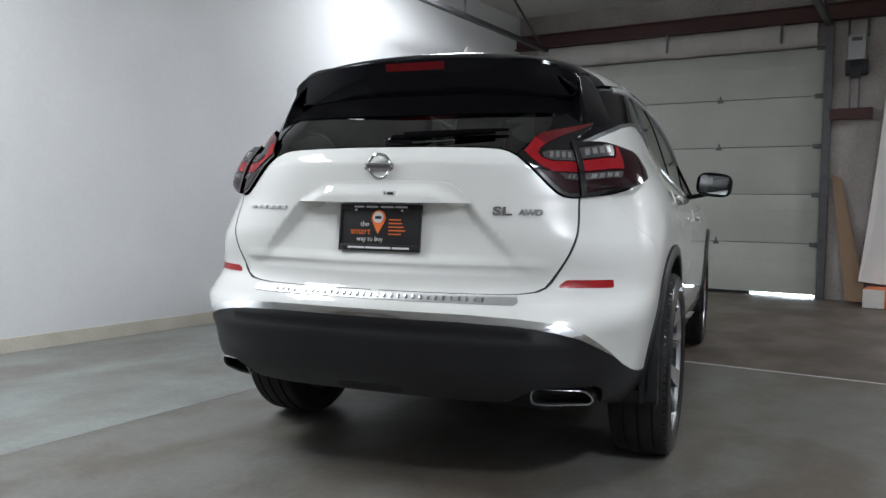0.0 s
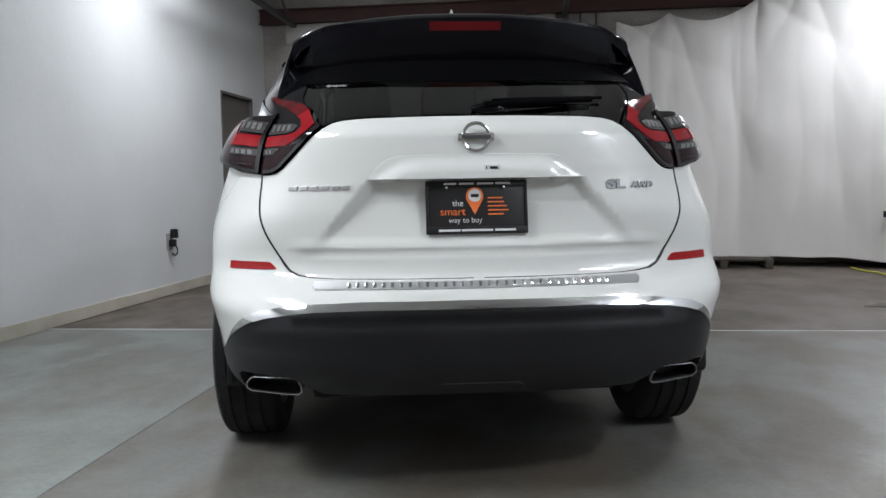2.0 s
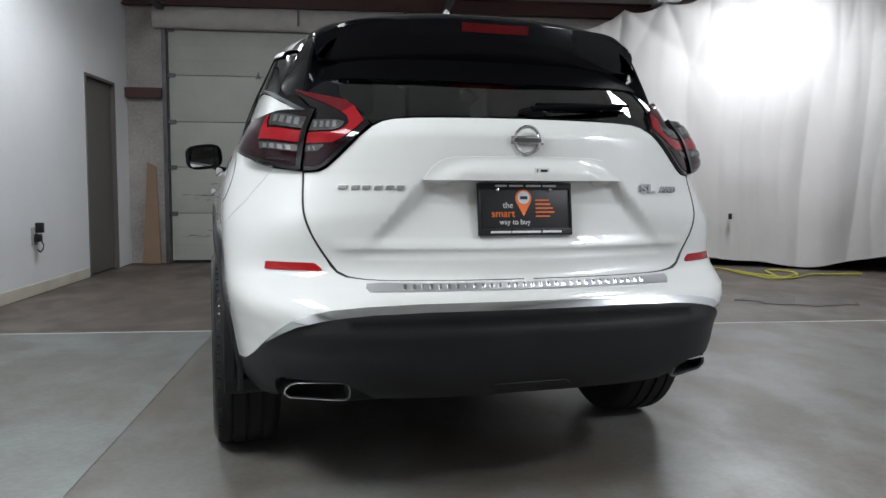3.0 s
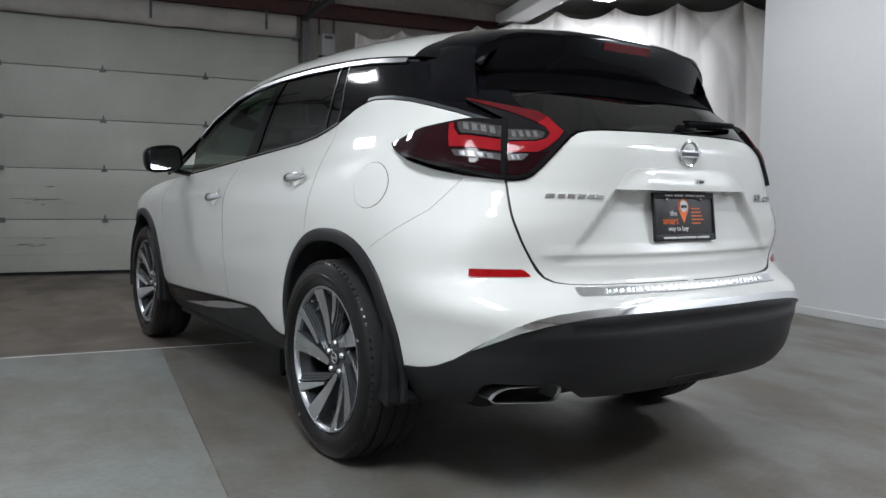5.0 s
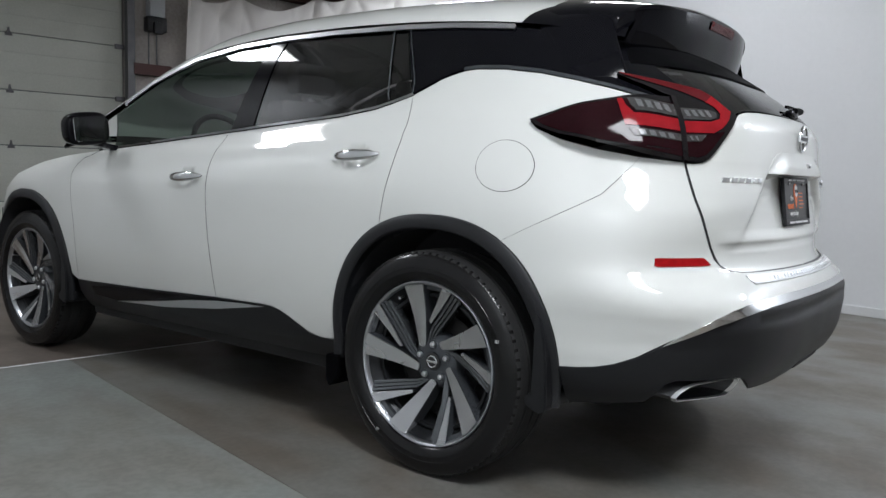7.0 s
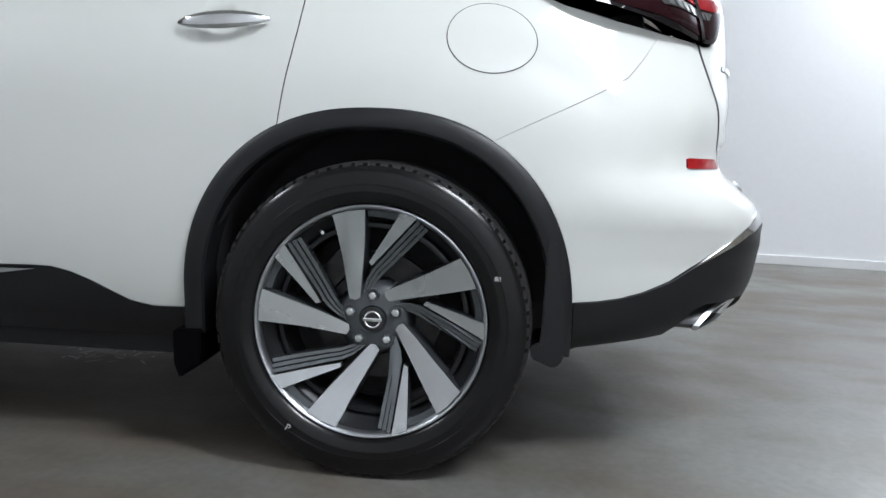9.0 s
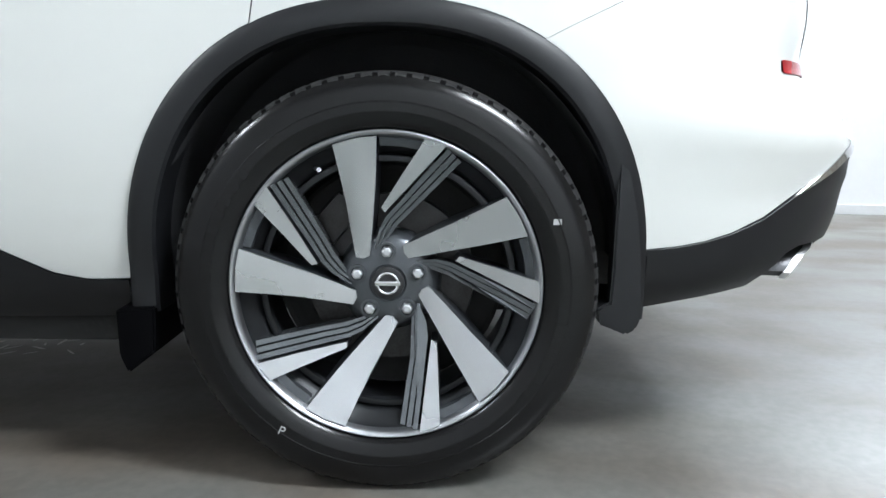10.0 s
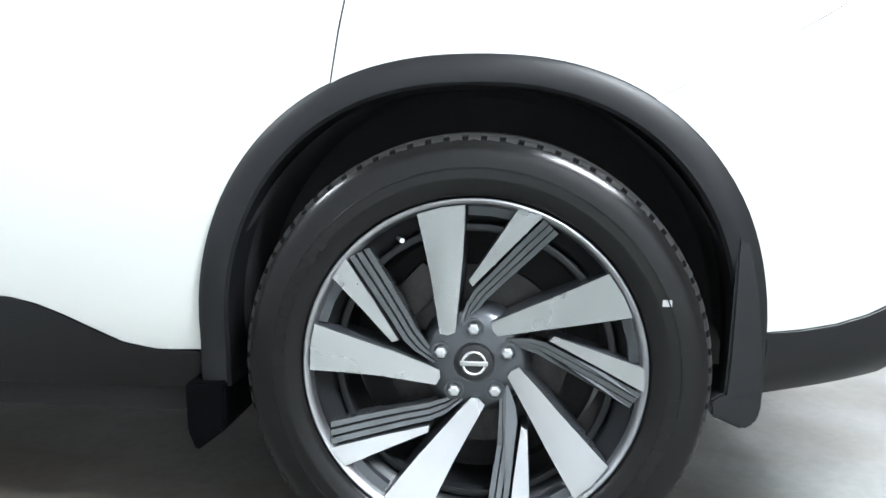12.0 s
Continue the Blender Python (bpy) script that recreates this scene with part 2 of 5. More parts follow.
def words(text, size, m, material, parent, name="lettering", depth=.0006, bold=0.0):
    cu = bpy.data.curves.new(name, "FONT")
    cu.body, cu.size, cu.extrude, cu.align_x = text, size, depth, "CENTER"
    cu.offset = bold
    tmp = bpy.data.objects.new(name, cu)
    me = bpy.data.meshes.new_from_object(tmp)
    me.name = name
    bpy.data.objects.remove(tmp)
    me.materials.clear()
    me.materials.append(material)
    ob = new(name, me)
    ob.parent, ob.matrix_basis = parent, m
    return ob


# ---------------------------------------------------------------- the hall, turned against the car
HALL = pose(0, 0, 0, 0, 0, -10.0)
WALL_R, WALL_D, BACK, CEIL = 3.88, 6.80, -7.2, 3.55


def hall(name, bm, material, label, category="", kind="structure", smooth=False):
    ob = mesh_ob(name, bm, material, None, label, smooth)
    ob.matrix_basis = HALL
    return tagged(ob, label, category, kind=kind)


BORDER = 2.16
JOINT = -1.305
hall("floor", box(-14, JOINT - .002, BACK, BORDER, -.2, 0), GREYFLOOR, "smooth grey painted concrete floor of the photo bay", "floor")
hall("floor_under_the_car", box(JOINT + .002, 16, BACK, BORDER, -.2, 0), WORNFLOOR, "grey concrete floor with brown wear", "floor")
hall("floor_joint", box(JOINT - .002, JOINT + .002, BACK, BORDER, -.2, -.002), BROWNFLOOR, "dark saw-cut joint between two floor slabs", "trim")
hall("floor_by_the_door", box(-14, 16, BORDER + .008, 12, -.2, -.004), BROWNFLOOR, "worn brown concrete floor towards the garage door", "floor")
hall("floor_joint", box(-14, 16, BORDER - .006, BORDER + .008, -.2, .0008), PANELPAINT, "pale joint line between the two floors", "trim")
# left wall with a doorway, slightly splayed
LW = pose(-3.40, 0, 0, 0, 0, -12.0)


def lwall(name, bm, material, label, category):
    ob = mesh_ob(name, bm, material, None, label, False)
    ob.matrix_basis = LW
    return tagged(ob, label, category, kind="structure")


DOOR_A, DOOR_B, DOOR_H = 6.0, 6.9, 2.12
bm = box(-.15, 0, -10, DOOR_A, 0, CEIL + .3)
box(-.15, 0, DOOR_A, DOOR_B, DOOR_H, CEIL + .3, bm=bm)
box(-.15, 0, DOOR_B, 8.6, 0, CEIL + .3, bm=bm)
lwall("wall_left", bm, WALLPAINT, "white painted wall with a doorway", "wall")
lwall("wall_panel", box(.002, .010, -9.9, 3.3, .10, 2.41), WALLPAINT, "white backdrop panel fixed along the wall", "wall panel")
lwall("baseboard", box(.002, .014, -9.9, DOOR_A - .05, .0, .10, .003), BASEPAINT, "yellowed white baseboard at the wall", "baseboard")
lwall("door_1", box(-.07, -.03, DOOR_A + .02, DOOR_B - .02, .01, DOOR_H - .02, .004), BROWNDOOR, "grey brown painted door in the wall", "door")
bm = box(-.15, .012, DOOR_A - .01, DOOR_A + .02, 0, DOOR_H + .02)
box(-.15, .012, DOOR_B - .02, DOOR_B + .01, 0, DOOR_H + .02, bm=bm)
box(-.15, .012, DOOR_A + .02, DOOR_B - .02, DOOR_H - .01, DOOR_H + .02, bm=bm)
lwall("trim", bm, BROWNDOOR, "dark frame of the wall door", "trim")
# right wall, free end
hall("wall_right", box(WALL_R, WALL_R + .12, BACK, 2.42, 0, CEIL + .3), PANELPAINT, "smooth white backdrop wall with a free end", "wall")
hall("baseboard", box(WALL_R - .012, WALL_R - .001, BACK, 2.4, 0, .07, .003), WALLPAINT, "low white baseboard of the backdrop wall", "baseboard")
# back wall is out of view, added to set bounce light and reflections
hall("wall_back", box(-14, 16, BACK - .15, BACK, 0, CEIL + .3), DOORWALL, "unseen dull wall added behind the photo bay", "wall")
hall("wall_far_right", box(11, 11.15, BACK, 12, 0, CEIL + .3), WALLPAINT, "white side wall of the hall", "wall")
# door wall with the opening of the garage door
GD0, GD1, GDH = -2.62, .74, 2.86
bm = box(-14, GD0, WALL_D, WALL_D + .2, 0, CEIL + .3)
box(GD1, 16, WALL_D, WALL_D + .2, 0, CEIL + .3, bm=bm)
box(GD0, GD1, WALL_D, WALL_D + .2, GDH, CEIL + .3, bm=bm)
hall("wall_door_side", bm, DOORWALL, "dull white lined wall around the garage door", "wall")
hall("ceiling", box(-14, 16, BACK, 12, CEIL + .02, CEIL + .12), CEILING, "whitish lined ceiling of the hall", "ceiling")


# garage door: five sections with hinges, rails and rollers
gdoor = tagged(new("garage_door"), "closed sectional garage door in cream enamel", "garage door")
gdoor.matrix_basis = HALL
SECT = (.03, .62, 1.19, 1.745, 2.31, 2.855)
for z0, z1 in zip(SECT, SECT[1:]):
    bm = box(GD0 + .02, GD1 - .02, WALL_D + .03, WALL_D + .08, z0 + .004, z1 - .004, .005)
    for k in (1 / 3, 2 / 3):
        zz = z0 + (z1 - z0) * k
        box(GD0 + .03, GD1 - .03, WALL_D + .026, WALL_D + .031, zz - .004, zz + .004, bm=bm)
    part("panel", bm, DOORPAINT, gdoor)
for z in SECT[1:-1]:
    for a in (-1.525, -.405):
        bm = prism([(a - .035, z - .03), (a + .035, z - .03), (a + .028, z - .005), (a + .012, z + .01), (a + .006, z + .05), (a - .006, z + .05), (a - .012, z + .01), (a - .028, z - .005)], .014)
        bmesh.ops.translate(bm, vec=(0, WALL_D + .014, 0), verts=bm.verts)
        part("hinge", bm, DARKSTEEL, gdoor, smooth=False)
for z in SECT[1:]:
    for a in (GD0 + .03, GD1 - .07):
        part("roller_bracket", box(a - .035, a + .065, WALL_D + .008, WALL_D + .03, z - .03, z + .02, .004), DARKSTEEL, gdoor, smooth=False)
hall("door_rail", box(GD1 - .005, GD1 + .075, WALL_D - .09, WALL_D - .002, 0, 3.5), DARKSTEEL, "dark steel guide rail beside the garage door", "door rail", "structure")
hall("door_rail", box(GD0 - .045, GD0 + .005, WALL_D - .05, WALL_D - .002, 0, 3.0), DARKSTEEL, "dark steel guide rail beside the garage door", "door rail", "structure")
for a in (GD0 - .02, GD1 + .02):
    hall("overhead_rail", box(a - .03, a + .03, WALL_D - 3.2, WALL_D - .05, 3.06, 3.11), DARKSTEEL, "dark steel overhead rail of the garage door", "door rail", "structure")
for a in (GD0 - .02, GD1 + .02):
    hall("rail_brace", tube([(a, WALL_D - .25, 3.10), (a, WALL_D - 1.15, 3.56)], .016, 6), DARKSTEEL, "dark angle brace between overhead rail and ceiling", "brace")
    hall("rail_brace", tube([(a, WALL_D - 2.3, 3.10), (a, WALL_D - 2.3, 3.56)], .014, 6), DARKSTEEL, "dark hanger of the overhead rail", "brace")
hall("light_slit", box(.0, .70, WALL_D + .06, WALL_D + .09, .004, .028), SLIT, "strip of daylight under the garage door", "daylight")
rnd = random.Random(11)
for k in range(13):
    a, z, ln, wd = rnd.uniform(-2.52, -2.12), rnd.choice((.34, .42, .78, .80, .83, .86, 1.0)) + rnd.uniform(-.02, .02), rnd.uniform(.05, .22), rnd.uniform(.003, .010)
    bm = prism([(a, z - wd), (a + ln * .5, z - wd * .3), (a + ln, z + wd * .2), (a + ln * .7, z + wd), (a + ln * .2, z + wd * .6)], .0008)
    bmesh.ops.translate(bm, vec=(0, WALL_D + .0285, 0), verts=bm.verts)
    part("scuff", bm, DOORSCUFF, gdoor, smooth=False)
# insulation roll and red beams over the door
bm = bmesh.new()
rings = []
for i in range(61):
    a = -2.75 + 3.40 * i / 60
    rr = .135 + .014 * noise.noise((a * 2.3, 1, 0))
    rings.append([bm.verts.new((a, WALL_D - .04 + .6 * rr * math.cos(q) - .02, 2.985 + rr * math.sin(q) + .015 * noise.noise((a * 4, q, 3)))) for q in [2 * math.pi * k / 14 for k in range(14)]])
for A, B in zip(rings, rings[1:]):
    for k in range(14):
        bm.faces.new((A[k], A[(k + 1) % 14], B[(k + 1) % 14], B[k]))
hall("insulation_roll", bm, BATT, "grey white insulation roll above the garage door", "insulation", "structure", True)
for a in (-1.02, .28):
    hall("strap", box(a - .012, a + .012, WALL_D - .165, WALL_D - .150, 2.90, 3.12), DARKSTEEL, "dark strap round the insulation roll", "strap")
for z0, z1, b0 in ((3.115, 3.295, WALL_D - .10),):
    bm = box(-8, 9.5, b0, b0 + .012, z0, z1)
    box(-8, 9.5, b0 - .06, b0 + .07, z0, z0 + .012, bm=bm)
    box(-8, 9.5, b0 - .06, b0 + .07, z1 - .012, z1, bm=bm)
    hall("beam", bm, REDSTEEL, "dark red primed steel beam under the ceiling", "beam")
for a in (-3.02, .80):
    hall("girt", box(a if a > 0 else a - .4, a + .42 if a > 0 else a + .35, WALL_D - .10, WALL_D - .003, 2.02, 2.14), REDSTEEL, "dark red steel girt on the wall", "girt")
# ceiling light fixtures; the last is an unseen one added for the right wall
for k, (x, y, z, watts) in enumerate(LIGHTS):
    fx = thing("ceiling_light", (x, y, z), -10, "white ceiling light with a bright diffuser", "ceiling light", "hall lights")
    hx, hy = (.36, .76) if k == 1 else (.21, .39)
    part("housing", box(-hx - .03, hx + .03, -hy - .03, hy + .03, .0, .10, .01), PANELPAINT, fx)
    part("diffuser", box(-hx, hx, -hy, hy, -.012, -.001, .003), LAMPWHITE, fx)
    ld = bpy.data.lights.new("lamp", "AREA")
    ld.shape, ld.size, ld.size_y, ld.energy, ld.color = "RECTANGLE", 2 * hx - .02, 2 * hy - .02, watts, (.93, .96, 1)
    lo = new("lamp", ld)
    lo.parent = fx
    lo.matrix_basis = pose(0, 0, -.02)

# ---------------------------------------------------------------- the car: skin of the body
def spl(x, xs, ys):
    """Smooth curve through a few knots."""
    xs = np.asarray(xs, float); ys = np.asarray(ys, float); x = np.clip(np.asarray(x, float), xs[0], xs[-1])
    d = np.diff(ys) / np.diff(xs)
    m = np.concatenate([[d[0]], np.where(d[1:] * d[:-1] > 0, 2 * d[1:] * d[:-1] / (d[1:] + d[:-1] + 1e-12 * np.sign(d[1:] + d[:-1] + 1e-30)), 0), [d[-1]]])
    i = np.clip(np.searchsorted(xs, x) - 1, 0, len(xs) - 2)
    h = xs[i + 1] - xs[i]; s = (x - xs[i]) / h
    return ((1 + 2 * s) * (1 - s) ** 2 * ys[i] + s * (1 - s) ** 2 * h * m[i] + s * s * (3 - 2 * s) * ys[i + 1] + s * s * (s - 1) * h * m[i + 1])
YB = 0.10
def half_width(z):
    return spl(z, (.24, .30, .36, .44, .56, .70, .84, .94, 1.03, 1.12, 1.22, 1.34, 1.45, 1.56, 1.62), (.78, .83, .865, .886, .900, .906, .905, .900, .884, .851, .793, .745, .700, .640, .600))
def rear_y(z):
    return spl(z, (.24, .30, .35, .41, .48, .58, .655, .70, .735, .80, .90, 1.0, 1.08, 1.15, 1.20, 1.24, 1.50, 1.62), (-.74, -.83, -.905, -.958, -.983, -.993, -.984, -.948, -.922, -.909, -.898, -.894, -.892, -.888, -.862, -.825, -.455, -.30))
def squareness(z):
    return spl(z, (.30, .40, .50, .58, .66, .76, .86, .95, 1.05, 1.2, 1.35, 1.5), (3.4, 3.8, 3.8, 4.2, 5.6, 6.6, 5.2, 3.7, 3.2, 3.1, 3.0, 2.7))
def bow(z):
    return spl(z, (.50, .58, .66, .76, .86, .95, 1.05), (0, .02, .11, .20, .12, .03, 0))
FRONT = 2.45
def point(u, z):
    """Body skin: u 0 at the tail's middle, 1 where the flank begins, then metres forward; right half."""
    u = np.asarray(u, float); z = np.asarray(z, float)
    a = half_width(z); q = bow(z); b = YB - rear_y(z) - q; n = squareness(z)
    f = np.clip(u, 0, 1) * math.pi / 2
    s, c = np.sin(f), np.cos(f)
    r = ((s / a) ** n + (c / b) ** n) ** (-1 / n)
    y = np.where(u <= 1, YB - r * c - q * np.clip(1 - (r * s / a) ** 2, 0, 1), YB + (u - 1))
    lift = np.clip(y - YB, 0, 3) * .068 * np.clip((z - .85) / .25, 0, 1) * np.clip((1.62 - z) / .45, 0, 1)
    nose = np.clip((y - FRONT) / (3.80 - FRONT), 0, 1)
    ws = half_width(z + lift) * (1 - nose ** 3.2) ** (1 / 2.4)
    w = np.where(u <= 1, r * s, ws)
    # rear haunch
    w = w + .012 * np.exp(-((y - .0) / .35) ** 2 - ((z - .86) / .16) ** 2)
    for cy in (0, 2.825):
        rho = np.sqrt((y - cy) ** 2 + (z - .372) ** 2)
        w = w - .007 * np.exp(-(np.clip(rho - .47, 0, 9) / .13) ** 2) * np.where(u > .45, 1, 0)
    return np.stack([w, y, z + 0 * w], -1)


def skin_normal(u, z):
    """Outward normals of the right half."""
    d = 2e-3
    pu = point(np.asarray(u) + d, z) - point(np.maximum(np.asarray(u) - d, 0), z)
    pz = point(u, np.asarray(z) + d) - point(u, np.asarray(z) - d)
    n = np.cross(pu, pz)
    return n / (np.linalg.norm(n, axis=-1, keepdims=True) + 1e-12)


def to_v(u):
    return np.where(np.asarray(u) < 1, np.asarray(u) * 1.45, 1.45 + (np.asarray(u) - 1))


def to_u(v):
    return np.where(np.asarray(v) < 1.45, np.asarray(v) / 1.45, 1 + (np.asarray(v) - 1.45))


def on_side(y, z):
    """The u of a flank point given by its y."""
    if y >= YB:
        return 1 + y - YB
    lo, hi = 0.0, 1.0
    for _ in range(40):
        mid = (lo + hi) / 2
        lo, hi = (mid, hi) if point(mid, z)[1] < y else (lo, mid)
    return (lo + hi) / 2


def curve(pts, smooth=2):
    """Rounded open polyline that keeps its ends (Chaikin)."""
    p = [np.array(q, float) for q in pts]
    for _ in range(smooth):
        r = [p[0]]
        for a, b in zip(p, p[1:]):
            r += [a * .75 + b * .25, a * .25 + b * .75]
        p = r + [p[-1]]
    return p


def dense(poly, step):
    out = []
    for a, b in zip(poly, poly[1:] + poly[:1]):
        n = max(1, int(np.hypot(*(b - a)) / step))
        out += [a + (b - a) * k / n for k in range(n)]
    return out


def inside(p, poly):
    x, y = p
    hit = False
    for (x0, y0), (x1, y1) in zip(poly, poly[1:] + poly[:1]):
        if (y0 > y) != (y1 > y) and x < (x1 - x0) * (y - y0) / (y1 - y0) + x0:
            hit = not hit
    return hit


def skin_mesh(name, outline, surf, material, parent, label="", gap=.0011, depth=.012, step=.035):
    """A panel cut from a surface: outline in the surface's own plane, triangulated, laid on it, its edge turned in."""
    poly = [np.array(p, float) for p in outline]
    area = sum(a[0] * b[1] - a[1] * b[0] for a, b in zip(poly, poly[1:] + poly[:1]))
    if area < 0:
        poly = poly[::-1]
    poly = [p for p, q in zip(poly, poly[1:] + poly[:1]) if np.hypot(*(p - q)) > 5e-4]
    if gap:
        moved = []
        for a, b, c in zip(poly[-1:] + poly[:-1], poly, poly[1:] + poly[:1]):
            n1, n2 = np.array([-(b - a)[1], (b - a)[0]]), np.array([-(c - b)[1], (c - b)[0]])
            n = n1 / np.linalg.norm(n1) + n2 / np.linalg.norm(n2)
            n = n / max(np.linalg.norm(n), .3)
            moved.append(b + n * gap)
        poly = moved
    rim = dense(poly, step * .6)
    pts = [Vector((float(p[0]), float(p[1]))) for p in rim]
    n = len(pts)
    arr = np.array(rim)
    lo, hi = arr.min(0), arr.max(0)
    tree = arr
    k = 0
    y = lo[1] + step * .5
    row = 0
    while y < hi[1]:
        x = lo[0] + step * (.5 if row % 2 else .25)
        while x < hi[0]:
            q = np.array([x, y])
            if np.hypot(*(tree - q).T).min() > step * .45 and inside(q, rim):
                pts.append(Vector((x, y)))
            x += step
        y += step * .87
        row += 1
    vs, es, fs, *_ = delaunay_2d_cdt(pts, [(i, (i + 1) % n) for i in range(n)], [list(range(n))], 1, 1e-7)
    flat = np.array([(v.x, v.y) for v in vs])
    P, N = surf(flat[:, 0], flat[:, 1])
    verts, normals = [tuple(p) for p in P], [tuple(q) for q in N]
    faces = [tuple(f) for f in fs]
    # turned-in edge as its own band
    RP, RN = surf(arr[:, 0], arr[:, 1])
    base = len(verts)
    tang = np.roll(RP, -1, 0) - np.roll(RP, 1, 0)
    out = np.cross(tang, RN)
    out /= np.linalg.norm(out, axis=1, keepdims=True) + 1e-12
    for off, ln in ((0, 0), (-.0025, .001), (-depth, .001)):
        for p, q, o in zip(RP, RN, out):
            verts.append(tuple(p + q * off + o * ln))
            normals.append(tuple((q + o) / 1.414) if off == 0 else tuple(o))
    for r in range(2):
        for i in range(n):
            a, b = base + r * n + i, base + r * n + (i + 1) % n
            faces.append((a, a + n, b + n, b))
    me = bpy.data.meshes.new(name)
    me.from_pydata(verts, [], faces)
    # faces look outward
    f0 = me.polygons[0]
    if Vector(normals[f0.vertices[0]]).dot(f0.normal) < 0:
        me.flip_normals()
    me.shade_smooth()
    me.normals_split_custom_set_from_vertices([Vector(q).normalized() for q in normals])
    me.materials.append(material)
    # inner edge band is coloured dark to draw the shade in the shut lines
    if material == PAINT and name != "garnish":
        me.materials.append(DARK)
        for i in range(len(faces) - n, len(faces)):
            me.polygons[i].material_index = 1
    ob = new(name, me)
    ob.parent = parent
    if label:
        ob["label"] = label
    return ob


def body_surface(lift=0.0, side=1):
    """The skin as a surface over (v, z); negative v is the mirrored half."""
    def surf(v, z):
        s = np.where(np.asarray(v) < 0, -1.0, 1.0) * side
        u = to_u(np.abs(v))
        k = lift(u, z) if callable(lift) else lift
        n = skin_normal(u, z)
        p = point(u, z) + n * np.asarray(k)[..., None] * np.ones_like(u)[..., None]
        if callable(lift):
            d = 2e-3
            q = [point(a, b) + skin_normal(a, b) * np.asarray(lift(a, b))[..., None] for a, b in ((u + d, z), (np.maximum(u - d, 0), z), (u, z + d), (u, z - d))]
            n = np.cross(q[0] - q[1], q[2] - q[3])
            n = n / (np.linalg.norm(n, axis=-1, keepdims=True) + 1e-12)
        f = np.stack([s, np.ones_like(s), np.ones_like(s)], -1)
        return p * f, n * f
    return surf


def panel(name, outline, material, parent, label="", lift=0.0, gap=.0018, depth=.022, step=.035, sides=(-1, 1)):
    """A panel on one flank (and its mirror image); outline in (u, z)."""
    obs = []
    for s in sides:
        ln = [(float(to_v(u)), z) for u, z in outline]
        obs.append(skin_mesh(name, ln, body_surface(lift, s), material, parent[s] if isinstance(parent, dict) else parent, label, gap, depth, step))
    return obs


def tail_panel(name, half, material, parent, label="", lift=0.0, gap=.0011, depth=.012, step=.035):
    """A panel across the tail; half its outline from the middle top to the middle bottom in (u, z)."""
    h = [(float(to_v(u)), z) for u, z in half]
    ln = h + [(-v, z) for v, z in h[::-1] if v > 1e-6]
    return skin_mesh(name, ln, body_surface(lift), material, parent, label, gap, depth, step)


ARCH = 2.3


def arch_at(cy, rx, rz, a, cz=.372):
    """A point of a slightly squared wheel arch, as (y, z)."""
    c, q = math.cos(radians(a)), math.sin(radians(a))
    return cy + rx * math.copysign(abs(c) ** (2 / ARCH), c), cz + rz * math.copysign(abs(q) ** (2 / ARCH), q)


def arch_points(cy, rx, rz, a0, a1, n=28):
    """Points along a wheel arch, as (u, z)."""
    ps = [arch_at(cy, rx, rz, a0 + (a1 - a0) * k / n) for k in range(n + 1)]
    return [(on_side(y, z), z) for y, z in ps]

# ---------------------------------------------------------------- the car
car = thing("car", (0, 0, 0), 0, "pearl white five-door crossover car with black trim parked in the bay", "car")
RX, RZ, FY = .465, .490, 2.825
WIN = [(1.10, 1.262), (.99, 1.313), (.95, 1.327), (.915, 1.337), (.87, 1.341), (.78, 1.334), (.688, 1.316), (.61, 1.291), (.542, 1.265), (.454, 1.222)]
LAMP_UP = [(.454, 1.222), (.521, 1.209), (.608, 1.186), (.68, 1.170), (.706, 1.160)]
LAMP_LOW = [(.706, 1.160), (.690, 1.138), (.642, 1.105), (.571, 1.075), (.504, 1.055), (.43, 1.043)]
SEAM = [(.504, 1.055), (.545, .99), (.575, .945), (.66, .872)] + arch_points(0, RX, RZ, 122.4, 122.4, 1)[:1]
GATE_SIDE = [(.43, 1.043), (.425, .955), (.421, .86), (.416, .80), (.408, .762), (.395, .742), (.375, .729), (.345, .723), (.308, .720), (.15, .718), (0, .718)]
LAMP_GATE = [(.43, 1.043), (.41, 1.043), (.393, 1.047), (.378, 1.060), (.362, 1.085), (.325, 1.148), (.303, 1.182)]
GATE_TOP = [(.303, 1.182), (.285, 1.199), (.262, 1.207), (.22, 1.211), (.1, 1.214), (0, 1.215)]
LOW = [(.634, .432), (.60, .437), (.571, .446), (.545, .460), (.512, .487), (.454, .556), (.412, .606), (.385, .628), (.355, .641), (.31, .650), (.225, .656), (0, .657)]
CHROME_LOW = [(.478, .523), (.44, .556), (.40, .591), (.365, .609), (.33, .620), (.29, .627), (.2, .632), (0, .632)]
DOOR_R = [(1.10, 1.262), (1.090, 1.215), (1.079, 1.16), (1.077, 1.10), (1.084, 1.04), (1.095, .98), (1.112, .90)] + arch_points(0, RX, RZ, 64.1, 64.1, 1)[:1]
BELT = [(1.10, 1.262), (1.19, 1.236), (1.26, 1.219), (1.43, 1.196), (1.75, 1.173), (2.095, 1.146), (2.6, 1.108), (3.06, 1.074)]
DOOR_M = [(2.095, 1.146), (2.112, 1.09), (2.116, 1.05), (2.108, .90), (2.094, .755), (2.07, .60), (2.05, .456)]
DOOR_F = [(3.10, 1.070), (3.20, 1.03), (3.233, .97), (3.215, .83), (3.192, .69), (3.190, .55), (3.20, .415)]
SILL = [(1.372, .370), (1.45, .371), (1.505, .383), (1.60, .430), (1.65, .450), (1.70, .461), (1.753, .462), (2.05, .456), (2.63, .432), (3.20, .415)]


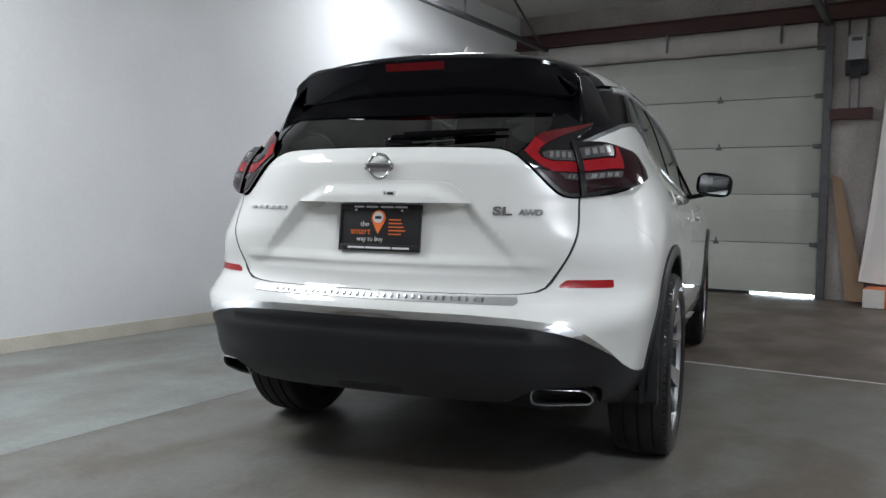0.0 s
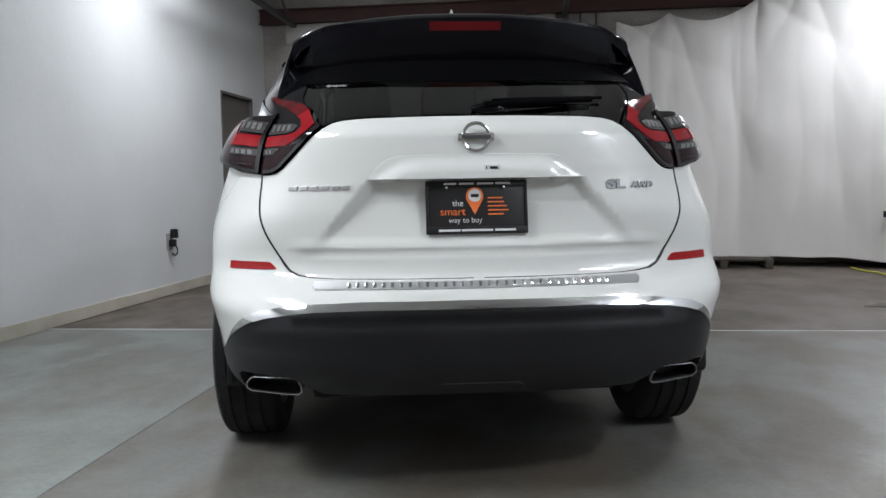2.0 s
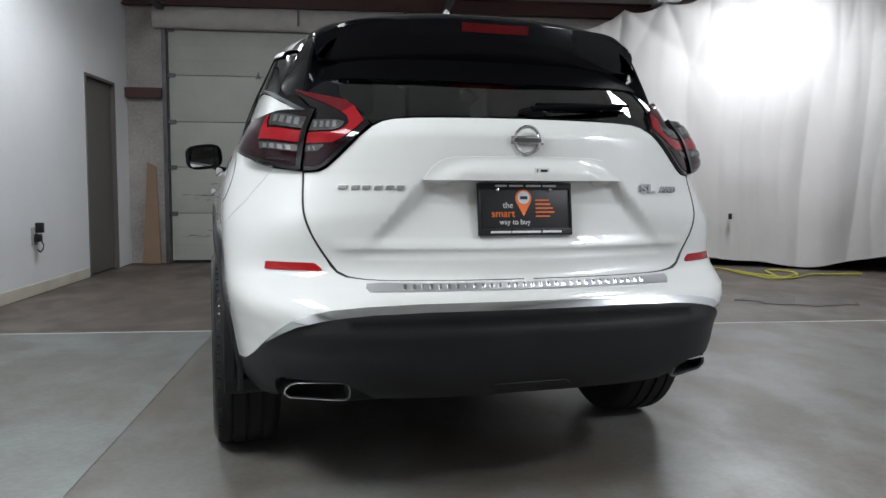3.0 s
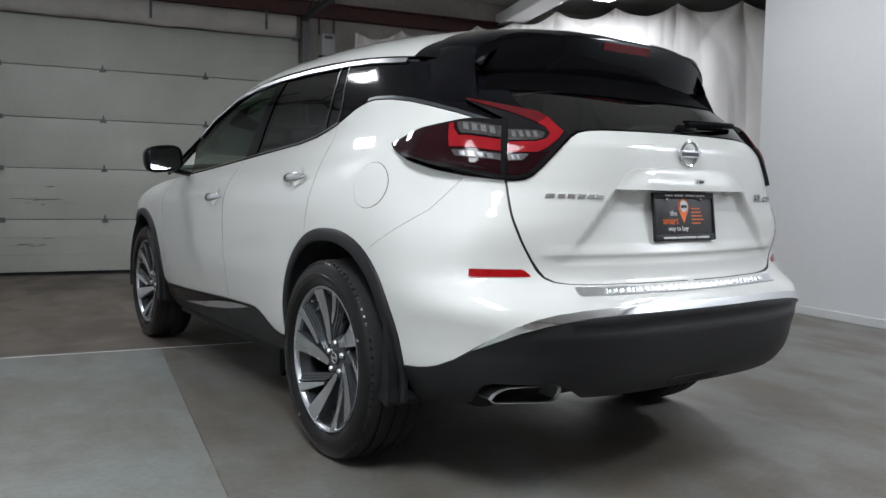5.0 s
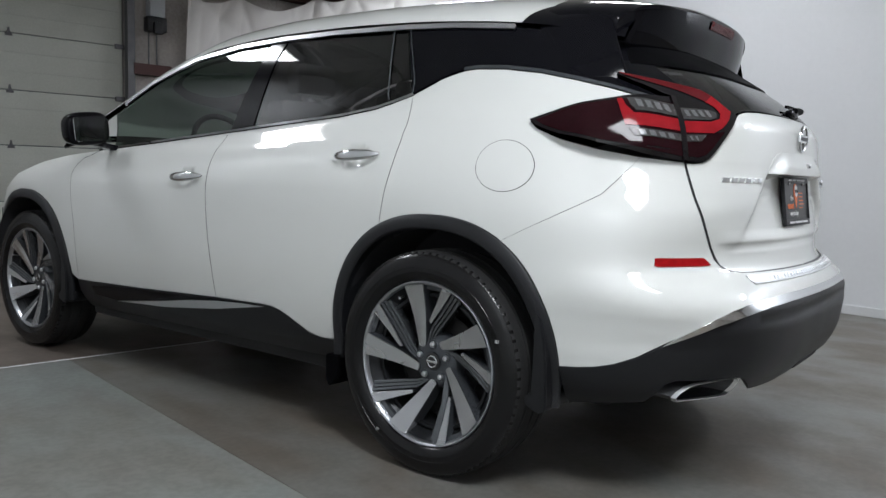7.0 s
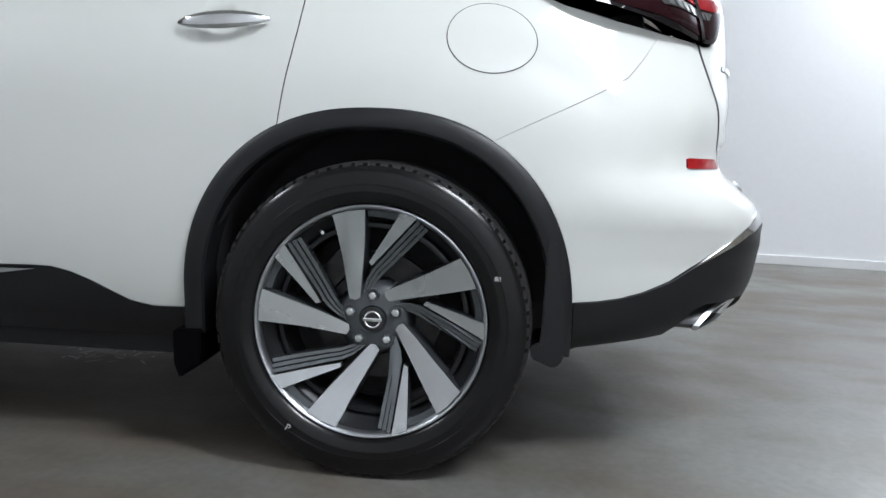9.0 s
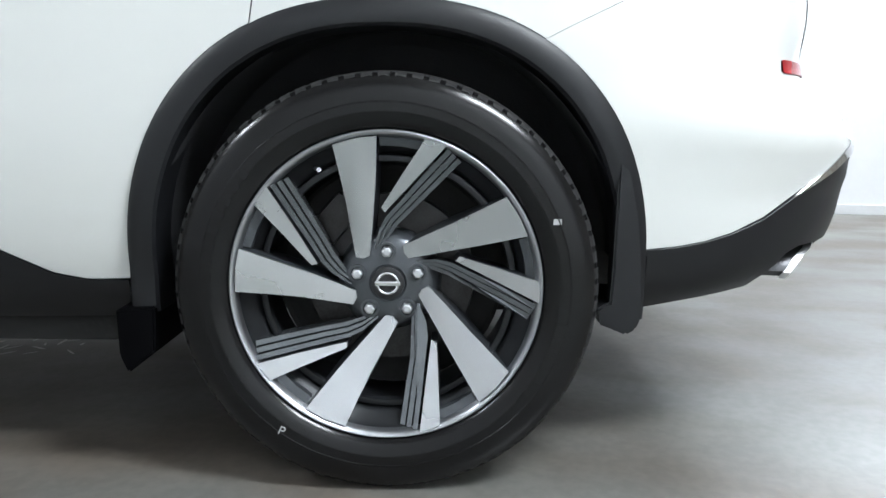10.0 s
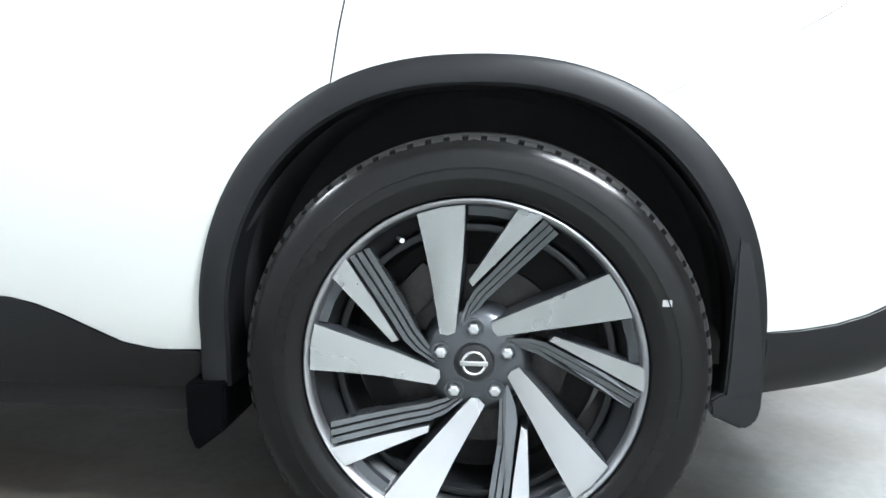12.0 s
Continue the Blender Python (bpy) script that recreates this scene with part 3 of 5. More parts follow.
def step01(x):
    x = np.clip(x, 0, 1)
    return x * x * (3 - 2 * x)


def gate_lift(u, z):
    """Fold along the lower edge and the hollow for the plate."""
    w = point(u, z)[..., 0]
    ridge = .005 * step01((.850 - z) / .034) - .009 * step01((.814 - z) / .020) - .004 * step01((.792 - z) / .06)
    fold = ridge * step01((.62 - w) / .10)
    hollow = step01((.338 + .875 * (1.02 - z) - w) / .06) * np.clip((z - .78) / .17, 0, 1) * step01((1.034 - z) / .016)
    return fold - .030 * hollow


def garnish_lift(u, z):
    """The strip over the plate swells from its upper edge and ends, furthest out along its lower lip."""
    side = .148 + .062 * np.clip((1.092 - z) / .074, 0, 1)
    return .0025 + .018 * step01((1.094 - z) / .06) * step01((side - u) / .060)


quarter = WIN + LAMP_UP[1:] + LAMP_LOW[1:-1] + SEAM[1:] + arch_points(0, RX, RZ, 122.4, 64.1)[1:-1] + DOOR_R[::-1][:-1]
panel("rear_fender", quarter, PAINT, car, gap=.0009)
cover_half = GATE_SIDE[::-1] + [(.504, 1.055)] + SEAM[1:] + arch_points(0, RX, RZ, 122.4, 173, 24)[1:] + LOW
tail_panel("bumper_cover", cover_half, PAINT, car, gap=.0004, depth=.03)
gate = tail_panel("tailgate", GATE_TOP[::-1] + LAMP_GATE[::-1][1:] + GATE_SIDE[1:], PAINT, car, lift=gate_lift, step=.013, gap=.0034, depth=.03)
tail_panel("garnish", [(0, 1.094), (.10, 1.093), (.148, 1.090), (.168, 1.083), (.183, 1.068), (.195, 1.047), (.210, 1.020), (.1, 1.018), (0, 1.018)], PAINT, gate, "body-coloured strip over the plate", lift=garnish_lift, depth=.05, step=.012)


def cup(y0, zc):
    """The rounded finger hollow behind a door handle."""
    def lift(u, z):
        d = ((u - (y0 + .9)) / .052) ** 2 + ((z - zc) / .042) ** 2
        return -.016 * np.clip(1 - d, 0, 1) ** .8
    return lift


# black strip laid along the tailgate edge, drawing the shade of its gap
for s in (-1, 1):
    rim_line = [(u - .0006, z + .0012 * (z < .75)) for u, z in GATE_SIDE[:-1]] + [(.012, .7192)]
    rim_back = [(u - .0044 if z > .745 else u - .002, z + (.0052 if z < .77 else 0)) for u, z in GATE_SIDE[:-1]] + [(.012, .7232)]
    panel("gate_seal", rim_line + rim_back[::-1], PLASTIC, gate, "black strip drawn as the shaded tailgate gap", lift=lambda u, z: gate_lift(u, z) + .0012, gap=0, depth=.002, step=.03, sides=(s,))
rd = DOOR_R + arch_points(0, RX, RZ, 64.1, 0.1, 24)[1:] + SILL[1:8] + DOOR_M[::-1] + BELT[::-1][2:-1]
panel("rear_door", rd, PAINT, car, lift=cup(.37, 1.054), step=.018)
fd = DOOR_M + SILL[8:] + DOOR_F[::-1][1:] + [(3.06, 1.074), (2.6, 1.108)]
panel("front_door", fd, PAINT, car, lift=cup(1.355, .959), step=.018)
ff = DOOR_F + arch_points(FY, RX, RZ, 174, 14, 44) + [(4.20, .62), (4.16, .72), (4.03, .85), (3.85, .945), (3.6, 1.012), (3.4, 1.045), (3.10, 1.072)]
panel("front_fender", ff, PAINT, car)
# dark sheets added behind the shut lines in place of their shade
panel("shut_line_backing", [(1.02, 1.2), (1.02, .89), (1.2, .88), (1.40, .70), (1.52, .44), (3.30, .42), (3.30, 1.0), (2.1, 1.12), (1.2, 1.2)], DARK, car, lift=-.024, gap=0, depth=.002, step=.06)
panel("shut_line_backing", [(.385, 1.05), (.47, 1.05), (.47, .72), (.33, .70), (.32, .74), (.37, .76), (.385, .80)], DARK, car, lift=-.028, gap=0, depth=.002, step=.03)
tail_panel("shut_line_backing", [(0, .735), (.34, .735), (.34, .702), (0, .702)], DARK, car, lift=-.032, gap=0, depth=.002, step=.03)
# sill cladding with its bright strip
cl = [(u, z + .004) for u, z in SILL] + [(3.20, .36), (3.18, .285), (1.39, .300), (1.374, .33)]
panel("sill_cladding", cl, PLASTIC, car, gap=0, lift=.006, depth=.05)
panel("sill_insert", [(1.737, .460), (2.05, .455), (2.63, .430), (2.85, .420), (3.06, .402), (3.04, .36), (2.84, .352), (2.45, .37), (2.05, .41), (1.88, .436)], GLOSS, car, "gloss black insert", lift=.009, gap=0, depth=.008)
panel("sill_strip", [(1.737, .459), (1.874, .457), (2.04, .447), (2.226, .428), (2.452, .398), (2.84, .352), (2.44, .372), (2.24, .392), (2.05, .412), (1.88, .437)], STEEL, car, "satin silver strip", lift=.012, gap=0, depth=.006)
# tail: chrome strip with its face tipped upward, black lower bumper
CH_U, CH_Z = (0, .225, .31, .355, .385, .412, .454, .478), (.659, .658, .652, .643, .630, .608, .557, .523)
tail_panel("chrome_strip", [(0, .659), (.225, .658), (.31, .652), (.355, .643), (.385, .630), (.412, .608), (.454, .557), (.478, .523)] + CHROME_LOW[1:], CHROME, car, lift=lambda u, z: .003 + .004 * np.clip((spl(u, CH_U, CH_Z) - z) / .034, 0, 1), depth=.02, step=.012)
lower = CHROME_LOW[::-1] + [(.512, .485)] + LOW[:4][::-1] + arch_points(0, RX, RZ, 173, 186, 4)[1:] + [(.60, .312), (.52, .334), (.482, .346), (.474, .372), (.462, .412), (.445, .424), (.345, .427), (.328, .422), (.312, .405), (.285, .372), (.2, .366), (.1, .364), (0, .364)]
tail_panel("lower_bumper", lower, PLASTIC, car, "matt black plastic", lift=lambda u, z: .004 - .007 * np.clip((.606 - z) / .006, 0, 1) * np.clip((z - .566) / .03, 0, 1) * np.clip((.43 - u) / .05, 0, 1), depth=.12, step=.03)
tail_panel("diffuser_insert", [(0, .404), (.070, .404), (.080, .392), (.066, .376), (0, .376)], DARK, car, "dark insert in the lower bumper", lift=.0065, gap=0, depth=.004, step=.02)
tail_panel("sill_plate", [(0, .711), (.2, .711), (.335, .714), (.33, .700), (.318, .689), (.2, .689), (0, .689)], BRIGHT, car, "brushed metal step plate", lift=.004, depth=.004, step=.02)
# greenhouse
ROOF_Y = (-.60, -.45, -.19, .10, .32, .70, 1.0, 1.42, 1.82, 2.2, 2.62)
EDGE_Z = (1.40, 1.435, 1.488, 1.520, 1.536, 1.551, 1.553, 1.535, 1.44, 1.27, 1.085)
EDGE_W = (.565, .600, .636, .650, .652, .650, .646, .640, .672, .735, .80)
CROWN_Z = (1.56, 1.60, 1.645, 1.675, 1.69, 1.702, 1.705, 1.685, 1.575, 1.40, 1.15)


def roof(y, w):
    """Height of the roof at y and distance w from the middle."""
    e, c, we = spl(y, ROOF_Y, EDGE_Z), spl(y, ROOF_Y, CROWN_Z), spl(y, ROOF_Y, EDGE_W)
    q = np.clip(np.abs(w) / we, 0, 1)
    return e + (c - e) * (1 - q ** 2.6) ** .62


def roof_surface(lift=0.0):
    def surf(y, q):
        def at(y, q):
            w = q * spl(y, ROOF_Y, EDGE_W)
            return np.stack([w, y, roof(y, w) + lift], -1)
        d = 2e-3
        qc = np.clip(q, -.985, .985)
        n = np.cross(at(y, qc + d) - at(y, qc - d), at(y + d, qc) - at(y - d, qc))
        return at(y, q), n / (np.linalg.norm(n, axis=-1, keepdims=True) + 1e-12)
    return surf


def roof_panel(name, outline, material, label="", lift=0.0, depth=.02, gap=.001, step=.04):
    return skin_mesh(name, outline, roof_surface(lift), material, car, label, gap, depth, step)


def sym(half):
    return half + [(y, -q) for y, q in half[::-1] if abs(q) > 1e-6]


roof_panel("roof", sym([(-.34, 0), (-.33, .3), (-.29, .6), (-.22, .85), (-.165, .97), (-.15, .998), (.3, .998), (1.0, .998), (1.45, .998), (1.45, .9), (1.47, 0)]), PAINT)
roof_panel("roof_rear", sym([(-.55, 0), (-.54, .5), (-.50, .95), (-.5, .998), (-.15, .998), (-.165, .97), (-.22, .85), (-.29, .6), (-.33, .3), (-.34, 0)]), GLOSS, "gloss black rear roof edge")
for s in (-1, 1):
    roof_panel("windscreen_pillar", [(1.45, s * .9), (1.45, s * .998), (1.9, s * .998), (2.3, s * .998), (2.6, s * .998), (2.6, s * .93), (2.2, s * .90), (1.8, s * .89)], PAINT)
roof_panel("windscreen", sym([(1.47, 0), (1.45, .9), (1.8, .89), (2.2, .90), (2.6, .93), (2.62, 0)]), GLASS, "clear windscreen")
# side glass, pillars, black quarter


def edge_top(y, dz=0.0):
    return (on_side(y, float(spl(y, ROOF_Y, EDGE_Z))), float(spl(y, ROOF_Y, EDGE_Z)) - .012 + dz)


low_edge = [(u, z + .006) for u, z in WIN]
panel("quarter_glass", [edge_top(y) for y in (.315, .18, 0, -.19, -.235)] + low_edge[1:8][::-1] + [(1.103, 1.268)], GLOSS, car, "dark rear quarter glass")
panel("quarter_cover", [edge_top(y) for y in (-.235, -.33)] + [(.535, 1.43), (.520, 1.39), (.518, 1.35), (.526, 1.312), (.526, 1.300), (.47, 1.262), (.445, 1.236), (.46, 1.226)] + low_edge[7:9][::-1], GLOSS, car, "gloss black rear quarter fin")
rw = [(1.108, 1.268), (1.19, 1.244), (1.26, 1.227), (1.43, 1.204), (1.75, 1.181), (1.945, 1.166), (1.935, 1.30), (1.915, 1.45)] + [edge_top(y) for y in (.98, .7, .45, .325)]
panel("rear_window", rw, PRIVACY, car, "dark privacy glass", lift=-.004, depth=.006)
panel("door_pillar", [(1.945, 1.166), (2.09, 1.154), (2.06, 1.30), (2.01, 1.45)] + [edge_top(y) for y in (1.08, .98)] + [(1.915, 1.45), (1.935, 1.30)], GLOSS, car, "gloss black pillar")
fw = [(2.09, 1.154), (2.6, 1.117), (2.88, 1.092), (3.0, 1.085)] + [edge_top(y, -.01) for y in (2.18, 2.0, 1.82, 1.6, 1.42, 1.2, 1.08)] + [(2.01, 1.45), (2.06, 1.30)]
panel("front_window", fw, GLASS, car, "lightly tinted glass", lift=-.004, depth=.006)
panel("belt_trim", [(1.09, 1.262), (1.19, 1.236), (1.26, 1.219), (1.43, 1.196), (1.75, 1.173), (2.095, 1.146), (2.6, 1.108), (3.06, 1.074), (3.06, 1.082), (2.6, 1.117), (2.095, 1.155), (1.75, 1.182), (1.43, 1.205), (1.26, 1.228), (1.19, 1.245), (1.10, 1.270)], CHROME, car, "bright trim strip", lift=.006, gap=0, depth=.01, step=.03)
panel("window_seal", [(1.285, 1.528), (1.258, 1.44), (1.236, 1.35), (1.215, 1.27), (1.207, 1.255), (1.211, 1.252), (1.220, 1.268), (1.241, 1.349), (1.263, 1.439), (1.290, 1.527)], GREYALLOY, car, "thin pale seal", lift=.001, gap=0, depth=.003, step=.02)
panel("window_seal", [(1.209, 1.53), (1.148, 1.41), (1.104, 1.31), (1.101, 1.275), (1.105, 1.272), (1.108, 1.309), (1.152, 1.409), (1.213, 1.529)], GREYALLOY, car, "thin pale seal", lift=.003, gap=0, depth=.003, step=.02)
panel("quarter_trim", [(u, z + .012) for u, z in WIN[3:]] + [(u, z + .001) for u, z in WIN[3:][::-1]], GREYALLOY, car, "grey trim strip", lift=.005, gap=0, depth=.008, step=.03)
panel("roof_trim", [edge_top(y, .006) for y in (-.14, .1, .32, .7, 1.0, 1.3, 1.6, 1.9, 2.1)] + [edge_top(y, -.012) for y in (2.1, 1.9, 1.6, 1.3, 1.0, .7, .32, .1, -.14)], STEEL, car, "satin grey strip under the roof edge", lift=.008, gap=0, depth=.01, step=.03)
# matt black band along the head of the rear glass, added to hide a lamp reflection
tail_panel("glass_band", [(0, 1.48), (.3, 1.47), (.44, 1.43), (.478, 1.39), (.482, 1.350), (.3, 1.342), (0, 1.338)], MATTBLACK, car, "matt black band hiding a lamp reflection", lift=.0025, gap=0, depth=.003, step=.05)
# rear glass and tail spoiler
tail_panel("rear_glass", [(0, 1.50), (.3, 1.49), (.46, 1.44), (.495, 1.40), (.512, 1.35), (.519, 1.312), (.46, 1.292), (.40, 1.272), (.354, 1.255), (.322, 1.216), (.303, 1.188), (.285, 1.203), (.262, 1.211), (.22, 1.215), (.1, 1.218), (0, 1.219)], PRIVACY, car, "dark privacy glass", lift=-.002, depth=.01)


# ---------------------------------------------------------------- tail lamps
def bulge(base):
    """The lamp on the fender stands out from the skin."""
    return lambda u, z: base + .004 + .034 * step01((u - .412) / .10) * step01((.708 - u) / .12) * step01((z - 1.03) / .05)


def hook(base):
    """The upper leg of the inner lamp stands out towards the fin."""
    return lambda u, z: base + .003 + .006 * step01((z - 1.205) / .06)


def tail_lamp():
    outer, inner = {}, {}
    out_line = LAMP_UP + LAMP_LOW[1:-1] + [(.433, 1.043), (.433, 1.228)]
    in_line = [(.427, 1.043)] + LAMP_GATE[1:] + [(.314, 1.197), (.325, 1.212), (.354, 1.250), (.40, 1.268), (.46, 1.287), (.524, 1.306), (.524, 1.297), (.47, 1.258), (.445, 1.238), (.427, 1.230)]
    o = panel("tail_lamp", out_line, BLACKLENS, car, "dark red tail lamp on the fender", lift=bulge(.010), depth=.05, step=.02)
    i = panel("tail_lamp", in_line, BLACKLENS, car, "dark red tail lamp on the tailgate", lift=hook(.008), depth=.018, step=.02)
    outer = {-1: o[0], 1: o[1]}
    inner = {-1: i[0], 1: i[1]}
    panel("smoked_lens", [(.690, 1.156), (.61, 1.178), (.53, 1.196), (.436, 1.205), (.436, 1.056), (.50, 1.066), (.57, 1.086), (.635, 1.113), (.675, 1.139)], SMOKE, outer, "smoked red lens", lift=bulge(.0115), gap=0, depth=.001, step=.02)
    panel("light_band", [(.536, 1.194), (.527, 1.197), (.523, 1.175), (.512, 1.156), (.436, 1.158), (.436, 1.126), (.528, 1.126), (.533, 1.16)], REDLENS, outer, "bright red light band", lift=bulge(.0135), gap=0, depth=.002, step=.015)
    panel("clear_optic", [(.519, 1.198), (.436, 1.199), (.436, 1.164), (.508, 1.162), (.516, 1.178)], CLEAR, outer, "clear optic", lift=bulge(.0140), gap=0, depth=.002, step=.01)
    panel("clear_optic", [(.523, 1.118), (.436, 1.118), (.436, 1.098), (.515, 1.098)], CLEAR, outer, "clear optic", lift=bulge(.0140), gap=0, depth=.002, step=.01)
    panel("smoked_lens", [(.424, 1.058), (.405, 1.056), (.39, 1.064), (.375, 1.085), (.345, 1.135), (.36, 1.13), (.424, 1.13)], SMOKE, inner, "smoked red lens", lift=hook(.0095), gap=0, depth=.001, step=.02)
    red = [(.345, 1.236), (.330, 1.212), (.317, 1.192), (.330, 1.168), (.352, 1.142), (.370, 1.128), (.424, 1.126), (.424, 1.157), (.372, 1.159), (.352, 1.168), (.345, 1.184), (.352, 1.204), (.366, 1.217)]
    panel("light_band", red, REDLENS, inner, "bright red light band", lift=hook(.0105), gap=0, depth=.002, step=.012)
    leg = [(.521, 1.303), (.46, 1.283), (.40, 1.264), (.365, 1.252), (.345, 1.236), (.366, 1.217), (.375, 1.224), (.41, 1.245), (.46, 1.269), (.515, 1.296)]
    panel("light_band", leg, DIMBAND, inner, "dim red upper leg of the light band", lift=hook(.0105), gap=0, depth=.002, step=.012)
    panel("clear_optic", [(.424, 1.196), (.368, 1.193), (.354, 1.186), (.358, 1.170), (.372, 1.163), (.424, 1.162)], CLEAR, inner, "clear optic", lift=hook(.011), gap=0, depth=.002, step=.01)
    panel("clear_optic", [(.424, 1.120), (.385, 1.122), (.397, 1.102), (.424, 1.100)], CLEAR, inner, "clear optic", lift=hook(.011), gap=0, depth=.002, step=.01)

    for z0, z1, u0, u1, sides, lf in ((1.172, 1.192, .444, .508, outer, .0155), (1.101, 1.114, .446, .510, outer, .0155), (1.171, 1.189, .366, .420, inner, .0125), (1.104, 1.116, .400, .420, inner, .0125)):
        n = 4 if u1 - u0 > .03 else 2
        w = (u1 - u0) / n
        for k in range(n):
            a, b = u0 + w * k + .0016, u0 + w * (k + 1) - .0016
            panel("led_cell", [(a, z0), (b - .003, z0), (b, z1), (a + .003, z1)], CELL, sides, lift=bulge(lf) if sides is outer else hook(lf), gap=0, depth=.003, step=.02)
    panel("lamp_rim", [(.4265, 1.046), (.4355, 1.046), (.4365, 1.14), (.4355, 1.226), (.4265, 1.226), (.4255, 1.14)], BLACKLENS, outer, "black rim between the lamp halves", lift=bulge(.0155), gap=0, depth=.016, step=.03)


tail_lamp()
panel("reflector", [(.510, .771), (.505, .773), (.432, .772), (.427, .768), (.415, .748), (.420, .744), (.505, .744), (.510, .748)], REDREFLECTOR, car, "red bumper reflector", lift=.004, depth=.008, step=.015)


def disc_line(uc, zc, ru, rz, n=40):
    return [(uc + ru * math.cos(2 * math.pi * k / n), zc + rz * math.sin(2 * math.pi * k / n)) for k in range(n)]


fd_ring = panel("fuel_door_gap", disc_line(.755, 1.023, .0655, .0800), DARK, car, "dark gap round the fuel door", lift=.0006, gap=0, depth=.002, sides=(-1,))
panel("fuel_door", disc_line(.755, 1.023, .0640, .0782), PAINT, car, lift=.0016, gap=0, depth=.003, sides=(-1,))


# ---------------------------------------------------------------- spoiler, brake light, fin, wiper
def spoiler_point(k, q):
    """Section point k at q from -1 to 1 across the car."""
    mid = ((-.26, 1.640), (-.40, 1.617), (-.50, 1.597), (-.585, 1.574), (-.600, 1.562), (-.602, 1.545), (-.592, 1.49), (-.566, 1.425), (-.548, 1.402), (-.50, 1.41))
    end = ((-.22, 1.495), (-.31, 1.503), (-.40, 1.498), (-.462, 1.484), (-.476, 1.474), (-.472, 1.460), (-.466, 1.436), (-.462, 1.418), (-.445, 1.408), (-.40, 1.415))
    a = abs(q)
    f = a ** 2.7
    g = .5 * a ** 2.2 + .5 * (1 - (1 - min(1, a ** 8)) ** (1 / 3)) if k < 5 else a ** 10 - .25 * a * a * (1 - a ** 8)
    (y0, z0), (y1, z1) = mid[k], end[k]
    w = .598 * q * (1 - .02 * max(0, k - 3) / 6)
    return Vector((w, y0 + (y1 - y0) * f, z0 + (z1 - z0) * g))


bm = bmesh.new()
qs = [math.sin(math.pi / 2 * k / 30) for k in range(-30, 31)]
grid = [[bm.verts.new(spoiler_point(k, q)) for k in range(10)] for q in qs]
for A, B in zip(grid, grid[1:]):
    for k in range(9):
        bm.faces.new((A[k], A[k + 1], B[k + 1], B[k]))
bm.faces.new(grid[0])
bm.faces.new(grid[-1][::-1])
bmesh.ops.recalc_face_normals(bm, faces=bm.faces)
spoiler = part("spoiler", bm, GLOSS, car, "gloss black roof spoiler")
spoiler.data.set_sharp_from_angle(angle=radians(80))
md = spoiler.modifiers.new("round", "BEVEL")
md.width, md.segments, md.limit_method = .008, 2, "ANGLE"
for s in (-1, 1):
    # the fin is a three-sided blade: flank, trailing edge and the face towards the glass
    rows_z = ((1.280, (.716, -.36), (.690, -.46), (.640, -.555), (.585, -.53), (.56, -.47)), (1.33, (.706, -.33), (.682, -.43), (.634, -.530), (.580, -.50), (.55, -.44)),
              (1.38, (.682, -.29), (.664, -.40), (.624, -.508), (.570, -.47), (.54, -.41)), (1.43, (.652, -.25), (.642, -.37), (.612, -.487), (.560, -.44), (.53, -.37)),
              (1.475, (.628, -.21), (.622, -.34), (.600, -.468), (.545, -.41), (.52, -.33)), (1.512, (.606, -.20), (.602, -.33), (.590, -.450), (.53, -.37), (.50, -.29)), (1.535, (.575, -.20), (.568, -.32), (.555, -.43), (.50, -.35), (.47, -.27)))
    fin_zs = np.linspace(1.280, 1.535, 16)
    cols = [[spl(fin_zs, [r[0] for r in rows_z], [r[k][c] for r in rows_z]) for c in (0, 1)] for k in range(1, 6)]
    bm = bmesh.new()
    fin_rows = [[bm.verts.new((s * c[0][i], c[1][i], z)) for c in cols] for i, z in enumerate(fin_zs)]
    for A, B in zip(fin_rows, fin_rows[1:]):
        for k in range(5):
            j = (k + 1) % 5
            bm.faces.new((A[k], A[j], B[j], B[k]))
    bm.faces.new(fin_rows[0])
    bm.faces.new(fin_rows[-1])
    bmesh.ops.recalc_face_normals(bm, faces=bm.faces)
    fin_ob = part("spoiler_fin", bm, GLOSS, car, "gloss black fin joining spoiler and pillar")
    md = fin_ob.modifiers.new("round", "BEVEL")
    md.width, md.segments, md.limit_method = .010, 3, "ANGLE"
panel("glass_border", [(.365, 1.252), (.39, 1.262), (.46, 1.284), (.524, 1.304), (.522, 1.36), (.505, 1.42), (.47, 1.47), (.42, 1.47), (.433, 1.365), (.404, 1.30)], GLOSS, car, "black border of the rear glass", lift=.001, depth=.006, step=.02)
bm = bmesh.new()
rows = []
for k in range(13):
    q = (-.124 + .248 * k / 12) / .612
    a, m, b = spoiler_point(4, q), spoiler_point(5, q), spoiler_point(6, q)
    rows.append([bm.verts.new(p + Vector((0, -.004, 0))) for p in (a.lerp(m, .85), m.lerp(b, .2), m.lerp(b, .48))])
for A, B in zip(rows, rows[1:]):
    for k in range(2):
        bm.faces.new((A[k], A[k + 1], B[k + 1], B[k]))
bmesh.ops.solidify(bm, geom=bm.faces[:], thickness=.006)
bmesh.ops.recalc_face_normals(bm, faces=bm.faces)
part("brake_light", bm, DIMRED, car, "red high brake light")
bm = bmesh.new()
fin = [(-.09, 0), (-.075, .045), (-.05, .060), (-.03, .058), (.03, .025), (.08, 0)]
L = [bm.verts.new((-.012 * (1 - z / .075), y, z)) for y, z in fin]
R = [bm.verts.new((.012 * (1 - z / .075), y, z)) for y, z in fin]
bm.faces.new(L)
bm.faces.new(R[::-1])
